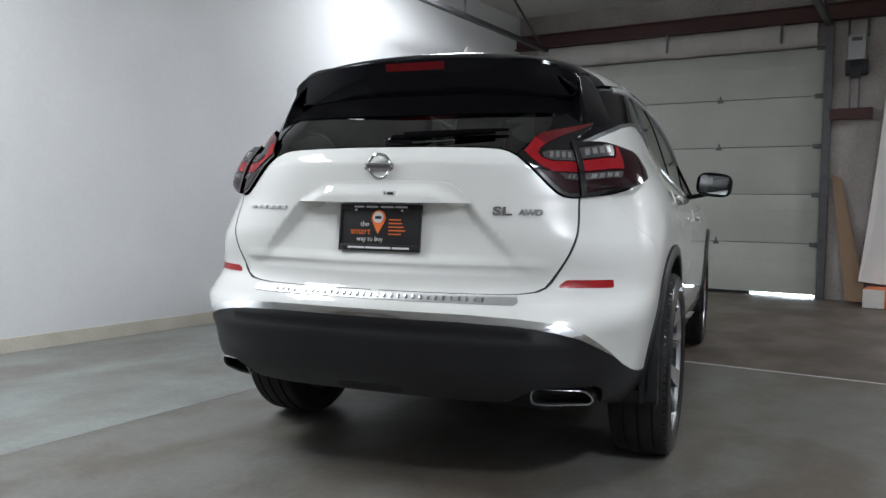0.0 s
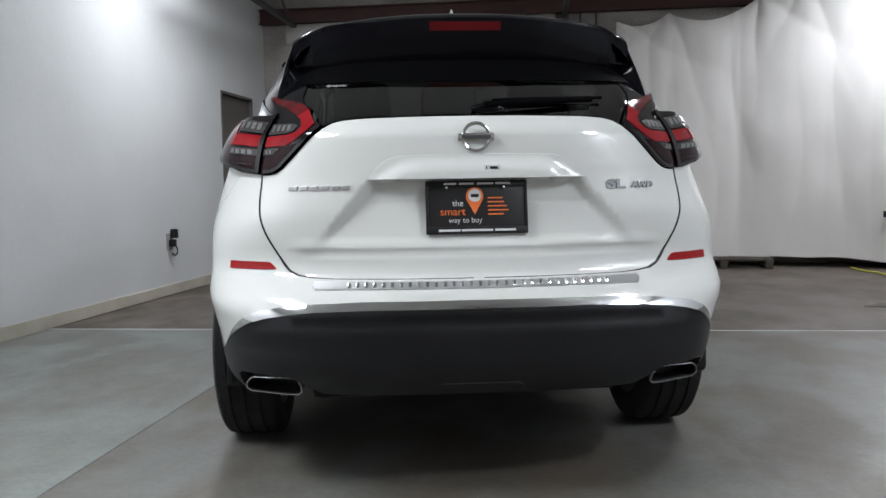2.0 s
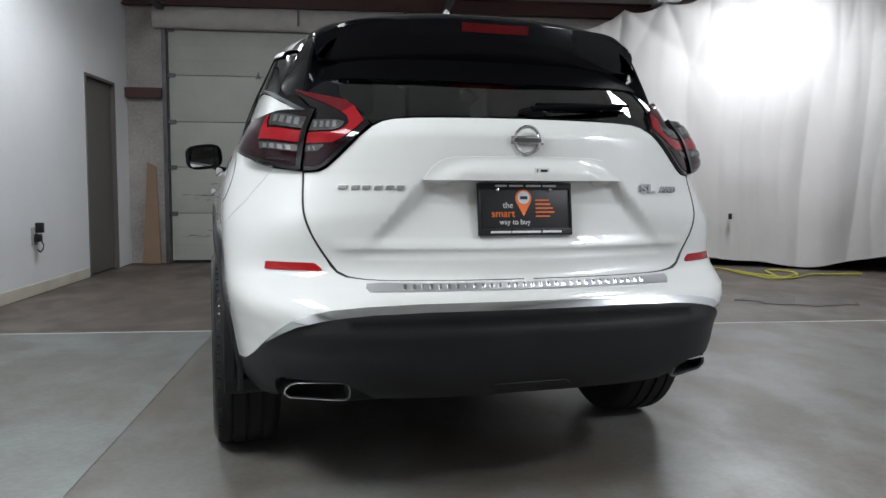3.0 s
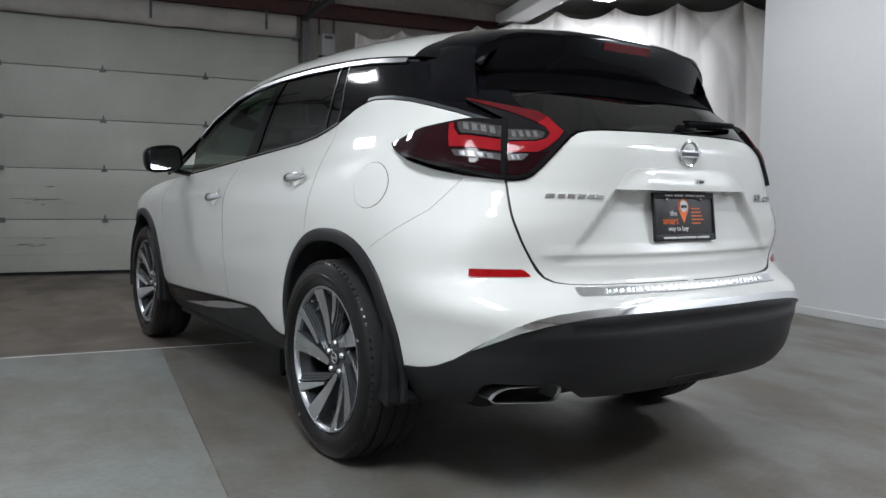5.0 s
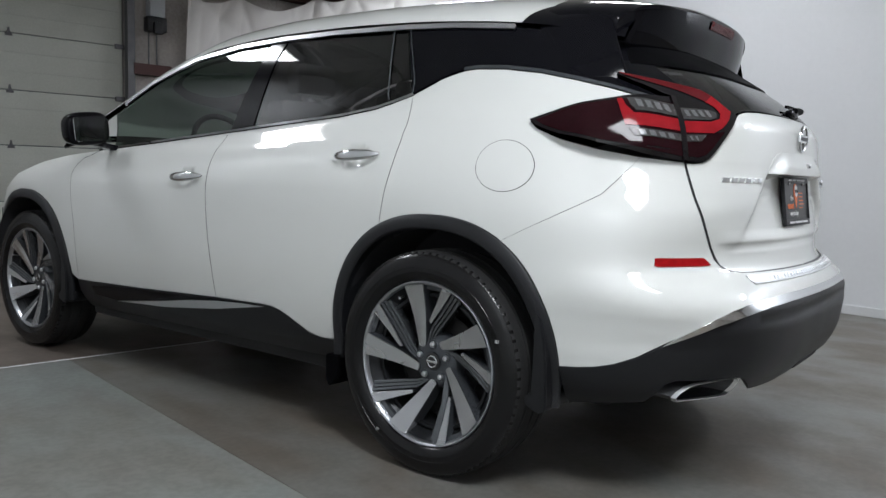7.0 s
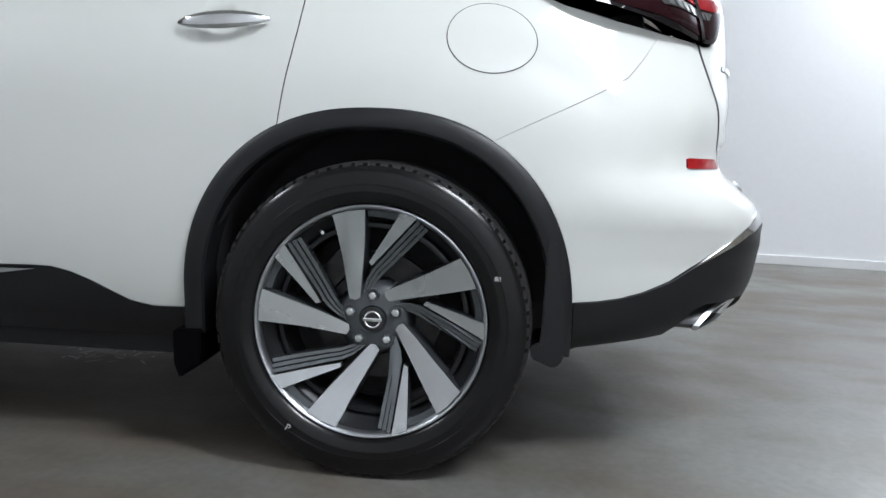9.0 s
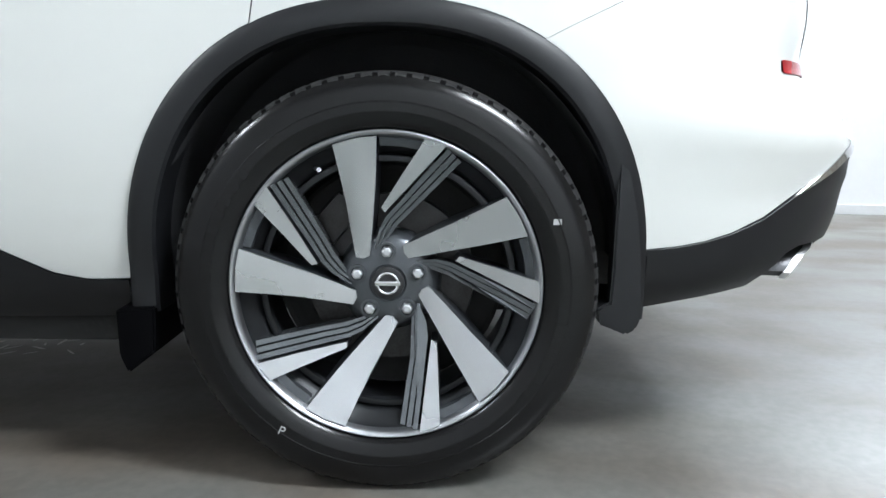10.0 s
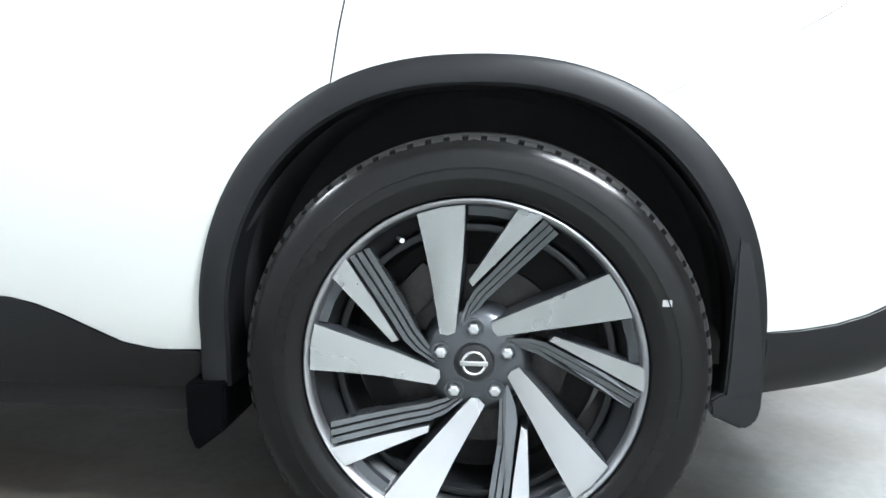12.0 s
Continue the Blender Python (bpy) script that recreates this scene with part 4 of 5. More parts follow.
for i in range(len(fin)):
    j = (i + 1) % len(fin)
    bm.faces.new((L[i], R[i], R[j], L[j]))
bmesh.ops.recalc_face_normals(bm, faces=bm.faces)
bmesh.ops.translate(bm, vec=(0, .03, float(roof(.03, 0)) - .012), verts=bm.verts)
part("antenna_fin", bm, PAINT, car, "white antenna fin", smooth=False)


def skin_at(w, z, lift=0.0):
    """A tail point at distance w from the middle, its normal's turn included."""
    s = -1 if w < 0 else 1
    us = np.linspace(0, .9, 900)
    p = point(us, np.full(900, z))
    u = us[np.argmin(np.abs(p[:, 0] - abs(w)))]
    n = skin_normal(u, z)
    g = point(u, z) + n * lift
    return Vector((s * g[0], g[1], g[2])), Vector((s * n[0], n[1], n[2]))


arm = [skin_at(.03 + .35 * k / 14, 1.226 + .030 * k / 14, .024 - .010 * k / 14)[0] for k in range(15)]
part("wiper_arm", tube(arm, .011, 10), MATTBLACK, car, "black rear wiper arm")
blade = [skin_at(.06 + .36 * k / 14, 1.252 + .012 * k / 14, .012)[0] for k in range(15)]
part("wiper_blade", tube(blade, .006, 6), MATTBLACK, car)
bm = bmesh.new()
bmesh.ops.create_uvsphere(bm, u_segments=20, v_segments=12, radius=1)
p, n = skin_at(.045, 1.228, .008)
bmesh.ops.transform(bm, matrix=Matrix.Translation(p) @ pose(0, 0, 0, -30) @ Matrix.Diagonal((.055, .018, .018, 1)), verts=bm.verts)
part("wiper_cover", bm, GLOSS, car, "black wiper pivot cover")


# ---------------------------------------------------------------- emblem, badges, plate, exhausts
def rear_pose(w, z, lift):
    p, n = skin_at(w, z, lift)
    return Matrix.Translation(p) @ pose(0, 0, 0, 90, 0, math.degrees(math.atan2(n.x, -n.y)))


em = rear_pose(0, 1.143, .008) @ pose(0, 0, 0, 4)
ring = [em @ Vector((.041 * math.cos(2 * math.pi * k / 40), .041 * math.sin(2 * math.pi * k / 40), 0)) for k in range(40)]
emblem = part("emblem", tube(ring, .0058, 8, True), CHROME, car, "chrome ring badge")
part("emblem_bar", box(-.055, .055, -.0125, .0125, -.003, .0052, .002, em), CHROME, emblem)
part("emblem_inlay", box(-.044, .044, -.0062, .0062, .0052, .0058, 0, em), DARKSTEEL, emblem)
for k, (w0, wd) in enumerate(((-.578, .034), (-.541, .028), (-.509, .028), (-.477, .030), (-.443, .028), (-.411, .028))):
    mm = rear_pose(w0 + wd / 2, .997, .003)
    bm = box(-wd / 2 + .003, wd / 2 - .002, -.0066, .0066, -.003, .003, .0015)
    for v in bm.verts:
        v.co.x += .3 * v.co.y
    bmesh.ops.transform(bm, matrix=mm, verts=bm.verts)
    part("badge_bar", bm, BRIGHT, car, smooth=False)
words("SL", .038, rear_pose(.438, .983, .003) @ Matrix.Diagonal((1.75, 1, 1, 1)), BADGE, car, "trim_badge", .003, .0012)
words("AWD", .027, rear_pose(.528, .983, .003) @ Matrix.Diagonal((1.2, 1, 1, 1)), BADGE, car, "trim_badge", .003, .0008)

PL = Matrix.Translation((0, -.886, .931)) @ pose(0, 0, 0, 90 - 7, 0, 0)
plate = part("licence_plate", box(-.152, .152, -.077, .077, -.004, .002, .002, PL), BLACKPRINT, car, "black dealer plate in a black frame")
bm = box(-.1565, .1565, .062, .0815, -.006, .007, .003)
box(-.1565, .1565, -.0815, -.060, -.006, .007, .003, bm=bm)
box(-.1565, -.148, -.066, .066, -.006, .007, .003, bm=bm)
box(.148, .1565, -.066, .066, -.006, .007, .003, bm=bm)
bmesh.ops.transform(bm, matrix=PL, verts=bm.verts)
part("plate_frame", bm, PLASTIC, plate)
for w0, w1 in ((-.100, -.062), (-.054, -.008), (.002, .052), (.058, .104)):
    part("name_bar", box(w0, w1, .0690, .0750, .0072, .0078, 0, PL), WHITEPRINT, plate)
for w0, w1 in ((-.118, -.052), (-.048, .048), (.054, .118)):
    part("name_bar", box(w0, w1, -.0740, -.0675, .0072, .0078, 0, PL), WHITEPRINT, plate)
words("the", .026, PL @ pose(-.058, .004, .003), WHITEPRINT, plate)
words("smart", .034, PL @ pose(-.074, -.024, .003), ORANGE, plate)
words("way to buy", .023, PL @ pose(-.036, -.047, .003), WHITEPRINT, plate)
pin = [(.027 * math.cos(a), .034 + .027 * math.sin(a)) for a in [radians(-28 + k * 236 / 22) for k in range(23)]]
bm = prism([(x - .006, z) for x, z in pin[::-1]] + [(-.006, -.022)], .001)
bmesh.ops.transform(bm, matrix=PL @ pose(0, 0, .0035, -90), verts=bm.verts)
part("map_pin", bm, ORANGE, plate, "orange map pin print", smooth=False)
bm = bmesh.new()
bmesh.ops.create_circle(bm, cap_ends=True, segments=28, radius=.020)
bmesh.ops.transform(bm, matrix=PL @ pose(-.006, .036, .0052), verts=bm.verts)
part("pin_disc", bm, WHITEPRINT, plate, "pale disc on the pin", smooth=False)
part("pin_mark", box(-.018, .006, .030, .040, .0054, .0058, .002, PL), BLACKPRINT, plate)
for k in range(5):
    part("list_bar", box(.034, .034 + (.046, .050, .058, .064, .048)[k], .026 - .0125 * k, .030 - .0125 * k, .0025, .0031, 0, PL), ORANGE, plate)
for w in (-.092, .084):
    bm = bmesh.new()
    bmesh.ops.create_uvsphere(bm, u_segments=12, v_segments=8, radius=.006)
    bmesh.ops.transform(bm, matrix=PL @ pose(w, .060, .006), verts=bm.verts)
    part("plate_screw", bm, CHROME, plate)
tag = rear_pose(.046, 1.050, .0182)
label_ob = part("sticker", box(-.024, .024, -.009, .009, -.003, .0012, 0, tag), WHITEPRINT, car, "small white sticker")
part("sticker_mark", box(-.006, .017, -.004, .004, .0014, .0018, .001, tag), BLACKPRINT, label_ob)
part("sticker_mark", box(-.018, -.015, -.005, .005, .0014, .0018, 0, tag), BLACKPRINT, label_ob)
# ribs of the step plate
for k in range(-15, 16):
    p, n = skin_at(.0262 * k, .700, .0045)
    part("plate_rib", box(-.0045, .0045, -.008, .008, -.001, .0042, .0012, Matrix.Translation(p) @ pose(0, 0, 0, 60, 0, math.degrees(math.atan2(n.x, -n.y)))), CHROME, car)
for s in (-1, 1):
    loop = [(.737, -.763, .368), (.734, -.776, .386), (.720, -.793, .403), (.703, -.811, .413), (.585, -.870, .420), (.567, -.880, .420), (.556, -.882, .412), (.549, -.870, .390), (.549, -.853, .366), (.560, -.846, .357), (.60, -.825, .354), (.722, -.760, .354)]
    bm = bmesh.new()
    cen = Vector((.640, -.820, .387))
    def ring_of(bm, sc, dy):
        return [bm.verts.new(((cen.x + (Vector(p).x - cen.x) * (1 - (1 - sc) * .7)) * s, p[1] + dy - .008, cen.z + (p[2] - cen.z) * (1 - (1 - sc) * 2.0))) for p in loop]

    def loft(rings):
        for A, B in zip(rings, rings[1:]):
            for i in range(len(loop)):
                j = (i + 1) % len(loop)
                bm.faces.new((A[i], A[j], B[j], B[i]))
        bmesh.ops.recalc_face_normals(bm, faces=bm.faces)
    loft([ring_of(bm, sc, dy) for sc, dy in ((.985, .010), (1.0, -.001), (.99, -.006), (.955, -.007), (.935, -.002), (.93, .006))])
    tip = part("exhaust_tip", bm, BRIGHT, car, "polished trapezoid exhaust tip")
    bm = bmesh.new()
    loft([ring_of(bm, sc, dy) for sc, dy in ((.93, .006), (.90, .08))])
    part("exhaust_liner", bm, DARKSTEEL, tip, "dark inner wall")
    # dark disc closes the tip, standing in for the shade deep in the pipe
    bm = bmesh.new()
    f = bm.faces.new([bm.verts.new((p[0] * s, p[1] + .07, p[2])) for p in loop])
    part("exhaust_baffle", bm, DARK, tip, smooth=False)


# ---------------------------------------------------------------- wheels
PX = .000657


def tyre_profile():
    side = [(.038, .2720), (.050, .2735), (.0580, .2790), (.0650, .289), (.0690, .303), (.0700, .306), (.0700, .309), (.0706, .3225), (.0715, .3232), (.0715, .3245), (.0707, .3252), (.0695, .340), (.0660, .354), (.0590, .366), (.0520, .3735)]
    return [(x, .262 + (r - .262) * .935) for x, r in side]


def build_wheel():
    w = thing("wheel")
    side = tyre_profile()
    tyre = part("tyre", lathe(side + [(.046, .3675), (.046, .360)], 96), TYRE, w, "black road tyre")
    tread = [(.046, .368), (.046, .3765), (.030, .3790), (.012, .3805), (.010, .3735), (.001, .3735), (-.001, .3815), (-.040, .3825), (-.042, .3755), (-.052, .3755), (-.054, .3825), (-.094, .3815), (-.096, .3735), (-.106, .3735), (-.108, .3805), (-.130, .378), (-.147, .3735), (-.158, .362), (-.165, .335), (-.162, .30), (-.145, .262)]
    tread = [(x, .262 + (r - .262) * .935) for x, r in tread]
    part("tread", lathe(tread, 96), TREAD, tyre)
    bm = bmesh.new()
    for k in range(80):
        m = pose(0, 0, 0, 360 * k / 80)
        vs = [bm.verts.new(m @ Vector((x, y, .2627 + (z - .262) * .935))) for x, y, z in ((.040, -.0095, .377), (.040, .0095, .377), (.0525, .0095, .3725), (.0525, -.0095, .3725), (.040, -.0095, .3776), (.040, .0095, .3776), (.0524, .0095, .3728), (.0524, -.0095, .3728), (.0586, -.0095, .3652), (.0586, .0095, .3652), (.0595, .0095, .3640), (.0595, -.0095, .3640))]
        for f in ((4, 5, 6, 7), (0, 4, 7, 3), (1, 2, 6, 5), (0, 1, 5, 4), (7, 6, 9, 8), (3, 7, 8, 11), (2, 10, 9, 6), (8, 9, 10, 11)):
            bm.faces.new([vs[i] for i in f])
    tagged(part("shoulder_lug", bm, TREAD, tyre, smooth=False), kind="stuff")
    for a0, n in ((50, 9), (232, 7)):
        for k in range(n):
            bm = box(.0690, .0712, -.0075, .0075, -.011, .011, .0006, pose(0, 0, 0, a0 + 5.2 * k) @ pose(0, 0, .311))
            part("raised_mark", bm, TYRE, tyre, smooth=False)
    part("rim_lip", lathe([(.038, .2725), (.052, .2735), (.0560, .2728), (.0572, .2705), (.0560, .2680), (.0530, .2650), (.0480, .2625), (.040, .2595)], 128), RIMLIP, w, "machined rim lip")
    part("rim", lathe([(.040, .2595), (.030, .254), (.016, .240), (.004, .232), (-.02, .228), (-.14, .232), (-.15, .262)], 96), BARREL, w, "dark alloy rim barrel")
    part("rim_ledge", lathe([(.002, .232), (.010, .229), (.0115, .226), (.0105, .2185), (.004, .2165), (-.01, .217)], 96), BARREL, w, "dark inner ledge")
    part("hub", lathe([(.004, .0), (.004, .031), (.006, .034), (.004, .050), (.000, .074), (-.014, .090), (-.045, .096)], 60), GREYALLOY, w)

    def face_x(y, z, k=0.0):
        r = math.hypot(y, z)
        return .004 + .0505 * (r / .262) ** 1.8 + k

    def spoke(name, outline, material, top, depth, grow=0.0):
        for n in range(5):
            a = radians(-72 * n)
            bm = bmesh.new()
            pts = [(px * PX * min(1, .2692 / (PX * math.hypot(px, py))), py * PX * min(1, .2692 / (PX * math.hypot(px, py)))) for px, py in outline]
            cy, cz = sum(p[0] for p in pts) / len(pts), sum(p[1] for p in pts) / len(pts)
            tops, lows = [], []
            for y, z in pts:
                if grow:
                    d = math.hypot(y - cy, z - cz)
                    gy, gz = y + (y - cy) / d * grow, z + (z - cz) / d * grow
                else:
                    gy, gz = y, z
                c, s = math.cos(a), math.sin(a)
                ry, rz = y * c - z * s, y * s + z * c
                hy, hz = gy * c - gz * s, gy * s + gz * c
                tops.append(bm.verts.new((face_x(y, z, top), ry, rz)))
                lows.append(bm.verts.new((face_x(y, z, top) - depth, hy, hz)))
            f = bm.faces.new(tops)
            k = len(tops)
            for i in range(k):
                bm.faces.new((tops[i], lows[i], lows[(i + 1) % k], tops[(i + 1) % k]))
            bmesh.ops.triangulate(bm, faces=[f])
            bmesh.ops.recalc_face_normals(bm, faces=bm.faces)
            part(name, bm, material, w, smooth=name == "spoke_face")

    wide = [(-134, 376), (-75, 393), (-20, 399), (-23, 340), (-28, 270), (-36, 190), (-44, 110), (-48, 76), (-66, 68), (-86, 72), (-97, 150), (-107, 225), (-120, 300)]
    spoke("spoke", wide, GREYALLOY, -.0025, .05, .006)
    spoke("spoke_face", wide, MACHINED, .001, .0036)
    narrow = [(104, 390), (132, 383), (160, 374), (78, 285), (-5, 196), (-14, 210), (45, 300)]
    spoke("spoke", narrow, GREYALLOY, -.0025, .045, .003)
    spoke("spoke_face", narrow, MACHINED, .001, .0036)
    for k in range(3):
        f0, f1 = k / 3 + .02, (k + 1) / 3 - .055

        def lerp(f):
            a = ((163, 368), (100, 300), (40, 232), (-2, 186), (-22, 150), (-36, 96))
            b = ((200, 330), (140, 268), (78, 206), (30, 158), (0, 118), (-20, 82))
            return [(p[0] + (q[0] - p[0]) * f, p[1] + (q[1] - p[1]) * f) for p, q in zip(a, b)]
        spoke("spoke_rib", lerp(f0) + lerp(f1)[::-1], RIBALLOY, -.003 - .005 * k, .035)
    pocket = [(-14, 396), (40, 394), (98, 385), (92, 362), (40, 372), (-14, 374)]
    spoke("rim_pocket", pocket, GREYALLOY, -.012, .02)
    for n in range(5):
        a = radians(-72 * n + 1)
        y, z = .05715 * math.sin(-a), .05715 * math.cos(a)
        bm = lathe([(-.004, .0165), (.0035, .0165), (.0035, .0125), (-.006, .0125)], 20)
        bmesh.ops.translate(bm, vec=(.004, y, z), verts=bm.verts)
        part("nut_seat", bm, GREYALLOY, w)
        bm = lathe([(-.004, .0108), (.008, .0108), (.012, .0092), (.0135, .0060), (.0135, 0)], 6)
        bmesh.ops.translate(bm, vec=(.003, y, z), verts=bm.verts)
        part("wheel_nut", bm, STEEL, w, smooth=False)
    cap = part("hub_cap", lathe([(.004, .030), (.0095, .0295), (.0105, .027), (.0105, 0)], 40), BLACKPRINT, w, "black hub cap")
    part("cap_ring", tube([Vector((.0115, .0185 * math.cos(2 * math.pi * k / 32), .0185 * math.sin(2 * math.pi * k / 32))) for k in range(32)], .0026, 6, True), CHROME, w)
    part("cap_bar", box(.0105, .0140, -.023, .023, -.0042, .0042, .001), CHROME, w)
    part("brake_disc", lathe([(-.050, .075), (-.050, .155), (-.064, .157), (-.064, .075)], 60), IRON, w, "worn iron brake disc")
    part("disc_hat", lathe([(-.034, .0), (-.034, .070), (-.052, .078)], 40), IRON, w)
    # dark disc added behind the brake in place of the shade between spokes
    part("dust_shield", lathe([(-.085, .0), (-.085, .205), (-.078, .212)], 48), DARK, w)
    bm = box(-.085, -.030, -.060, .060, .118, .176, .012)
    bmesh.ops.transform(bm, matrix=pose(0, 0, 0, 48), verts=bm.verts)
    part("brake_caliper", bm, IRON, w, "dull iron brake caliper")
    bm = lathe([(0, .003), (.030, .003), (.032, .004), (.040, .004), (.040, 0)], 10)
    bmesh.ops.transform(bm, matrix=pose(.016, -.125, .205, 0, 0, 20), verts=bm.verts)
    part("valve", bm, STEEL, w)
    return w


wheel = build_wheel()
# the tyre is pressed flat where it stands
for ob in wheel.children_recursive:
    if ob.name.split(".")[0] in ("tyre", "tread", "shoulder_lug"):
        for v in ob.data.vertices:
            v.co.z = max(v.co.z, -.3712)
wheel.matrix_basis = pose(-.870, 0, .372, 0, 0, 180)
wheel.parent = car
for sx, y, turn in ((-1, FY, 33), (1, 0, 17), (1, FY, 50)):
    c = copy_thing(wheel, pose(sx * (.822 if y else .870), y, .372, 0, 0, 180 if sx < 0 else 0) @ pose(0, 0, 0, turn))
words("P", .024, wheel.matrix_basis @ Matrix.Translation((.0715, -.188, -.262)) @ pose(0, 0, 0, 90, 0, 90) @ pose(0, 0, 0, 0, 0, -25), CHALK, car, "chalk_mark", .0003)


bm = box(-.005, .005, -.007, .007, -.0004, .0004, 0, wheel.matrix_basis @ Matrix.Translation((.0705, .293, .120)) @ pose(0, 0, 0, 0, 90, 0))
part("tyre_tag", bm, CHALK, car, "small pale tag on the tyre")


# ---------------------------------------------------------------- arches, liners, flaps, mirrors, handles
def arch_flare(s, cy, a0, a1):
    bm = bmesh.new()
    rows = []
    n = 56
    for k in range(n + 1):
        a = radians(a0 + (a1 - a0) * k / n)
        row = []
        for fx, fz, off in ((RX, RZ, -.004), (RX - .001, RZ - .001, .008), (RX - .010, RZ - .009, .015), (RX - .034, RZ - .032, .019), (RX - .048, RZ - .042, .017), (RX - .053, RZ - .047, .011), (RX - .055, RZ - .049, -.06)):
            y, z = arch_at(cy, fx, fz, math.degrees(a))
            yb, zb = arch_at(cy, RX, RZ, math.degrees(a))
            g = point(on_side(yb, max(zb, .40)), max(zb, .40))
            row.append(bm.verts.new((s * (g[0] + off), y, z)))
        rows.append(row)
    for A, B in zip(rows, rows[1:]):
        for k in range(6):
            bm.faces.new((A[k], A[k + 1], B[k + 1], B[k]))
    bmesh.ops.recalc_face_normals(bm, faces=bm.faces)
    part("arch_flare", bm, PLASTIC, car, "matt black wheel arch trim")


def arch_liner(s, cy):
    bm = bmesh.new()
    rows = []
    for k in range(37):
        a = radians(-9 + 187 * k / 36)
        rows.append([bm.verts.new((s * x, cy + rx * math.cos(a), .372 + rz * math.sin(a))) for x, rx, rz in ((.885, .425, .455), (.62, .435, .465), (.60, .40, .44), (.60, .05, .05))])
    for A, B in zip(rows, rows[1:]):
        for k in range(3):
            bm.faces.new((A[k], A[k + 1], B[k + 1], B[k]))
    bmesh.ops.recalc_face_normals(bm, faces=bm.faces)
    part("arch_liner", bm, LINER, car)


for s in (-1, 1):
    arch_flare(s, 0, -5, 186)
    arch_flare(s, FY, -5, 186)
    arch_liner(s, 0)
    arch_liner(s, FY)
    for cy in (0, FY):
        blade_line = [(-.400, .600), (-.420, .575), (-.436, .500), (-.444, .430), (-.448, .336), (-.392, .336), (-.396, .400), (-.399, .520)]
        foot_line = [(-.448, .345), (-.448, .315), (-.440, .296), (-.423, .286), (-.374, .306), (-.370, .332), (-.388, .345)]
        bm = bmesh.new()
        for side_line, x0 in ((blade_line, .868), (foot_line, .735)):
            A = [bm.verts.new((s * x0, cy + y, z)) for y, z in side_line]
            B = [bm.verts.new((s * .905, cy + y, z)) for y, z in side_line]
            bm.faces.new(A)
            bm.faces.new(B[::-1])
            for k in range(len(side_line)):
                j = (k + 1) % len(side_line)
                bm.faces.new((A[k], A[j], B[j], B[k]))
        bmesh.ops.recalc_face_normals(bm, faces=bm.faces)
        bmesh.ops.bevel(bm, geom=list(bm.edges), offset=.004, segments=2, affect="EDGES")
        part("mud_flap", bm, PLASTIC, car, "black plastic mud flap")
    bm = prism([(.415, .330), (.486, .325), (.484, .240), (.470, .206), (.418, .246)], .16, .004)
    bmesh.ops.transform(bm, matrix=Matrix.Translation((s * .82 + .08, 0, 0)) @ pose(0, 0, 0, 0, 0, 90), verts=bm.verts)
    part("air_deflector", bm, MATTBLACK, car)
    # mirror
    bm = bmesh.new()
    bmesh.ops.create_uvsphere(bm, u_segments=28, v_segments=18, radius=1)
    for v in bm.verts:
        c = v.co
        v.co = Vector([math.copysign(abs(q) ** e, q) for q, e in zip(c, (.62, .8, .62))])
        v.co = Vector((v.co.x * .112, (v.co.y * .085) if v.co.y > 0 else v.co.y * .03, v.co.z * .078))
    bmesh.ops.transform(bm, matrix=pose(s * .965, 2.03, 1.166, 0, 6 * s, -6 * s), verts=bm.verts)
    mirror = part("wing_mirror", bm, GLOSS, car, "black wing mirror")
    bm = prism([(-.088, -.045), (-.075, -.058), (.075, -.058), (.088, -.045), (.090, .045), (.078, .057), (-.078, .057), (-.090, .045)], .003)
    bmesh.ops.transform(bm, matrix=pose(s * .965, 1.997, 1.166, 0, 6 * s, -10 * s), verts=bm.verts)
    part("mirror_glass", bm, MIRROR, mirror, "mirror glass", smooth=False)
    part("mirror_foot", box(-.07, .07, -.03, .03, -.012, .016, .008, pose(s * .865, 2.08, 1.092, 0, -12 * s)), GLOSS, mirror)
    # door handles
    for y0, zc, ln in ((.36, 1.052, .22), (1.345, .957, .23)):
        bm = bmesh.new()
        rows = []
        for k in range(21):
            t = k / 20
            sn = math.sin(math.pi * min(max(t, .012), .988))
            y = y0 - ln / 2 + ln * t
            zz = zc + .010 * (.5 - t)
            g = point(on_side(y, zz), zz)[0]
            hh, out = .0200 * sn ** .45, .006 + .026 * sn ** .45
            rows.append([bm.verts.new((s * (g + out + .008 * math.cos(2 * math.pi * j / 12) * sn ** .4), y, zz + hh * math.sin(2 * math.pi * j / 12))) for j in range(12)])
        for A, B in zip(rows, rows[1:]):
            for j in range(12):
                bm.faces.new((A[j], A[(j + 1) % 12], B[(j + 1) % 12], B[j]))
        bm.faces.new(rows[0][::-1])
        bm.faces.new(rows[-1])
        bmesh.ops.recalc_face_normals(bm, faces=bm.faces)
        part("door_handle", bm, CHROME, car, "chrome door handle")

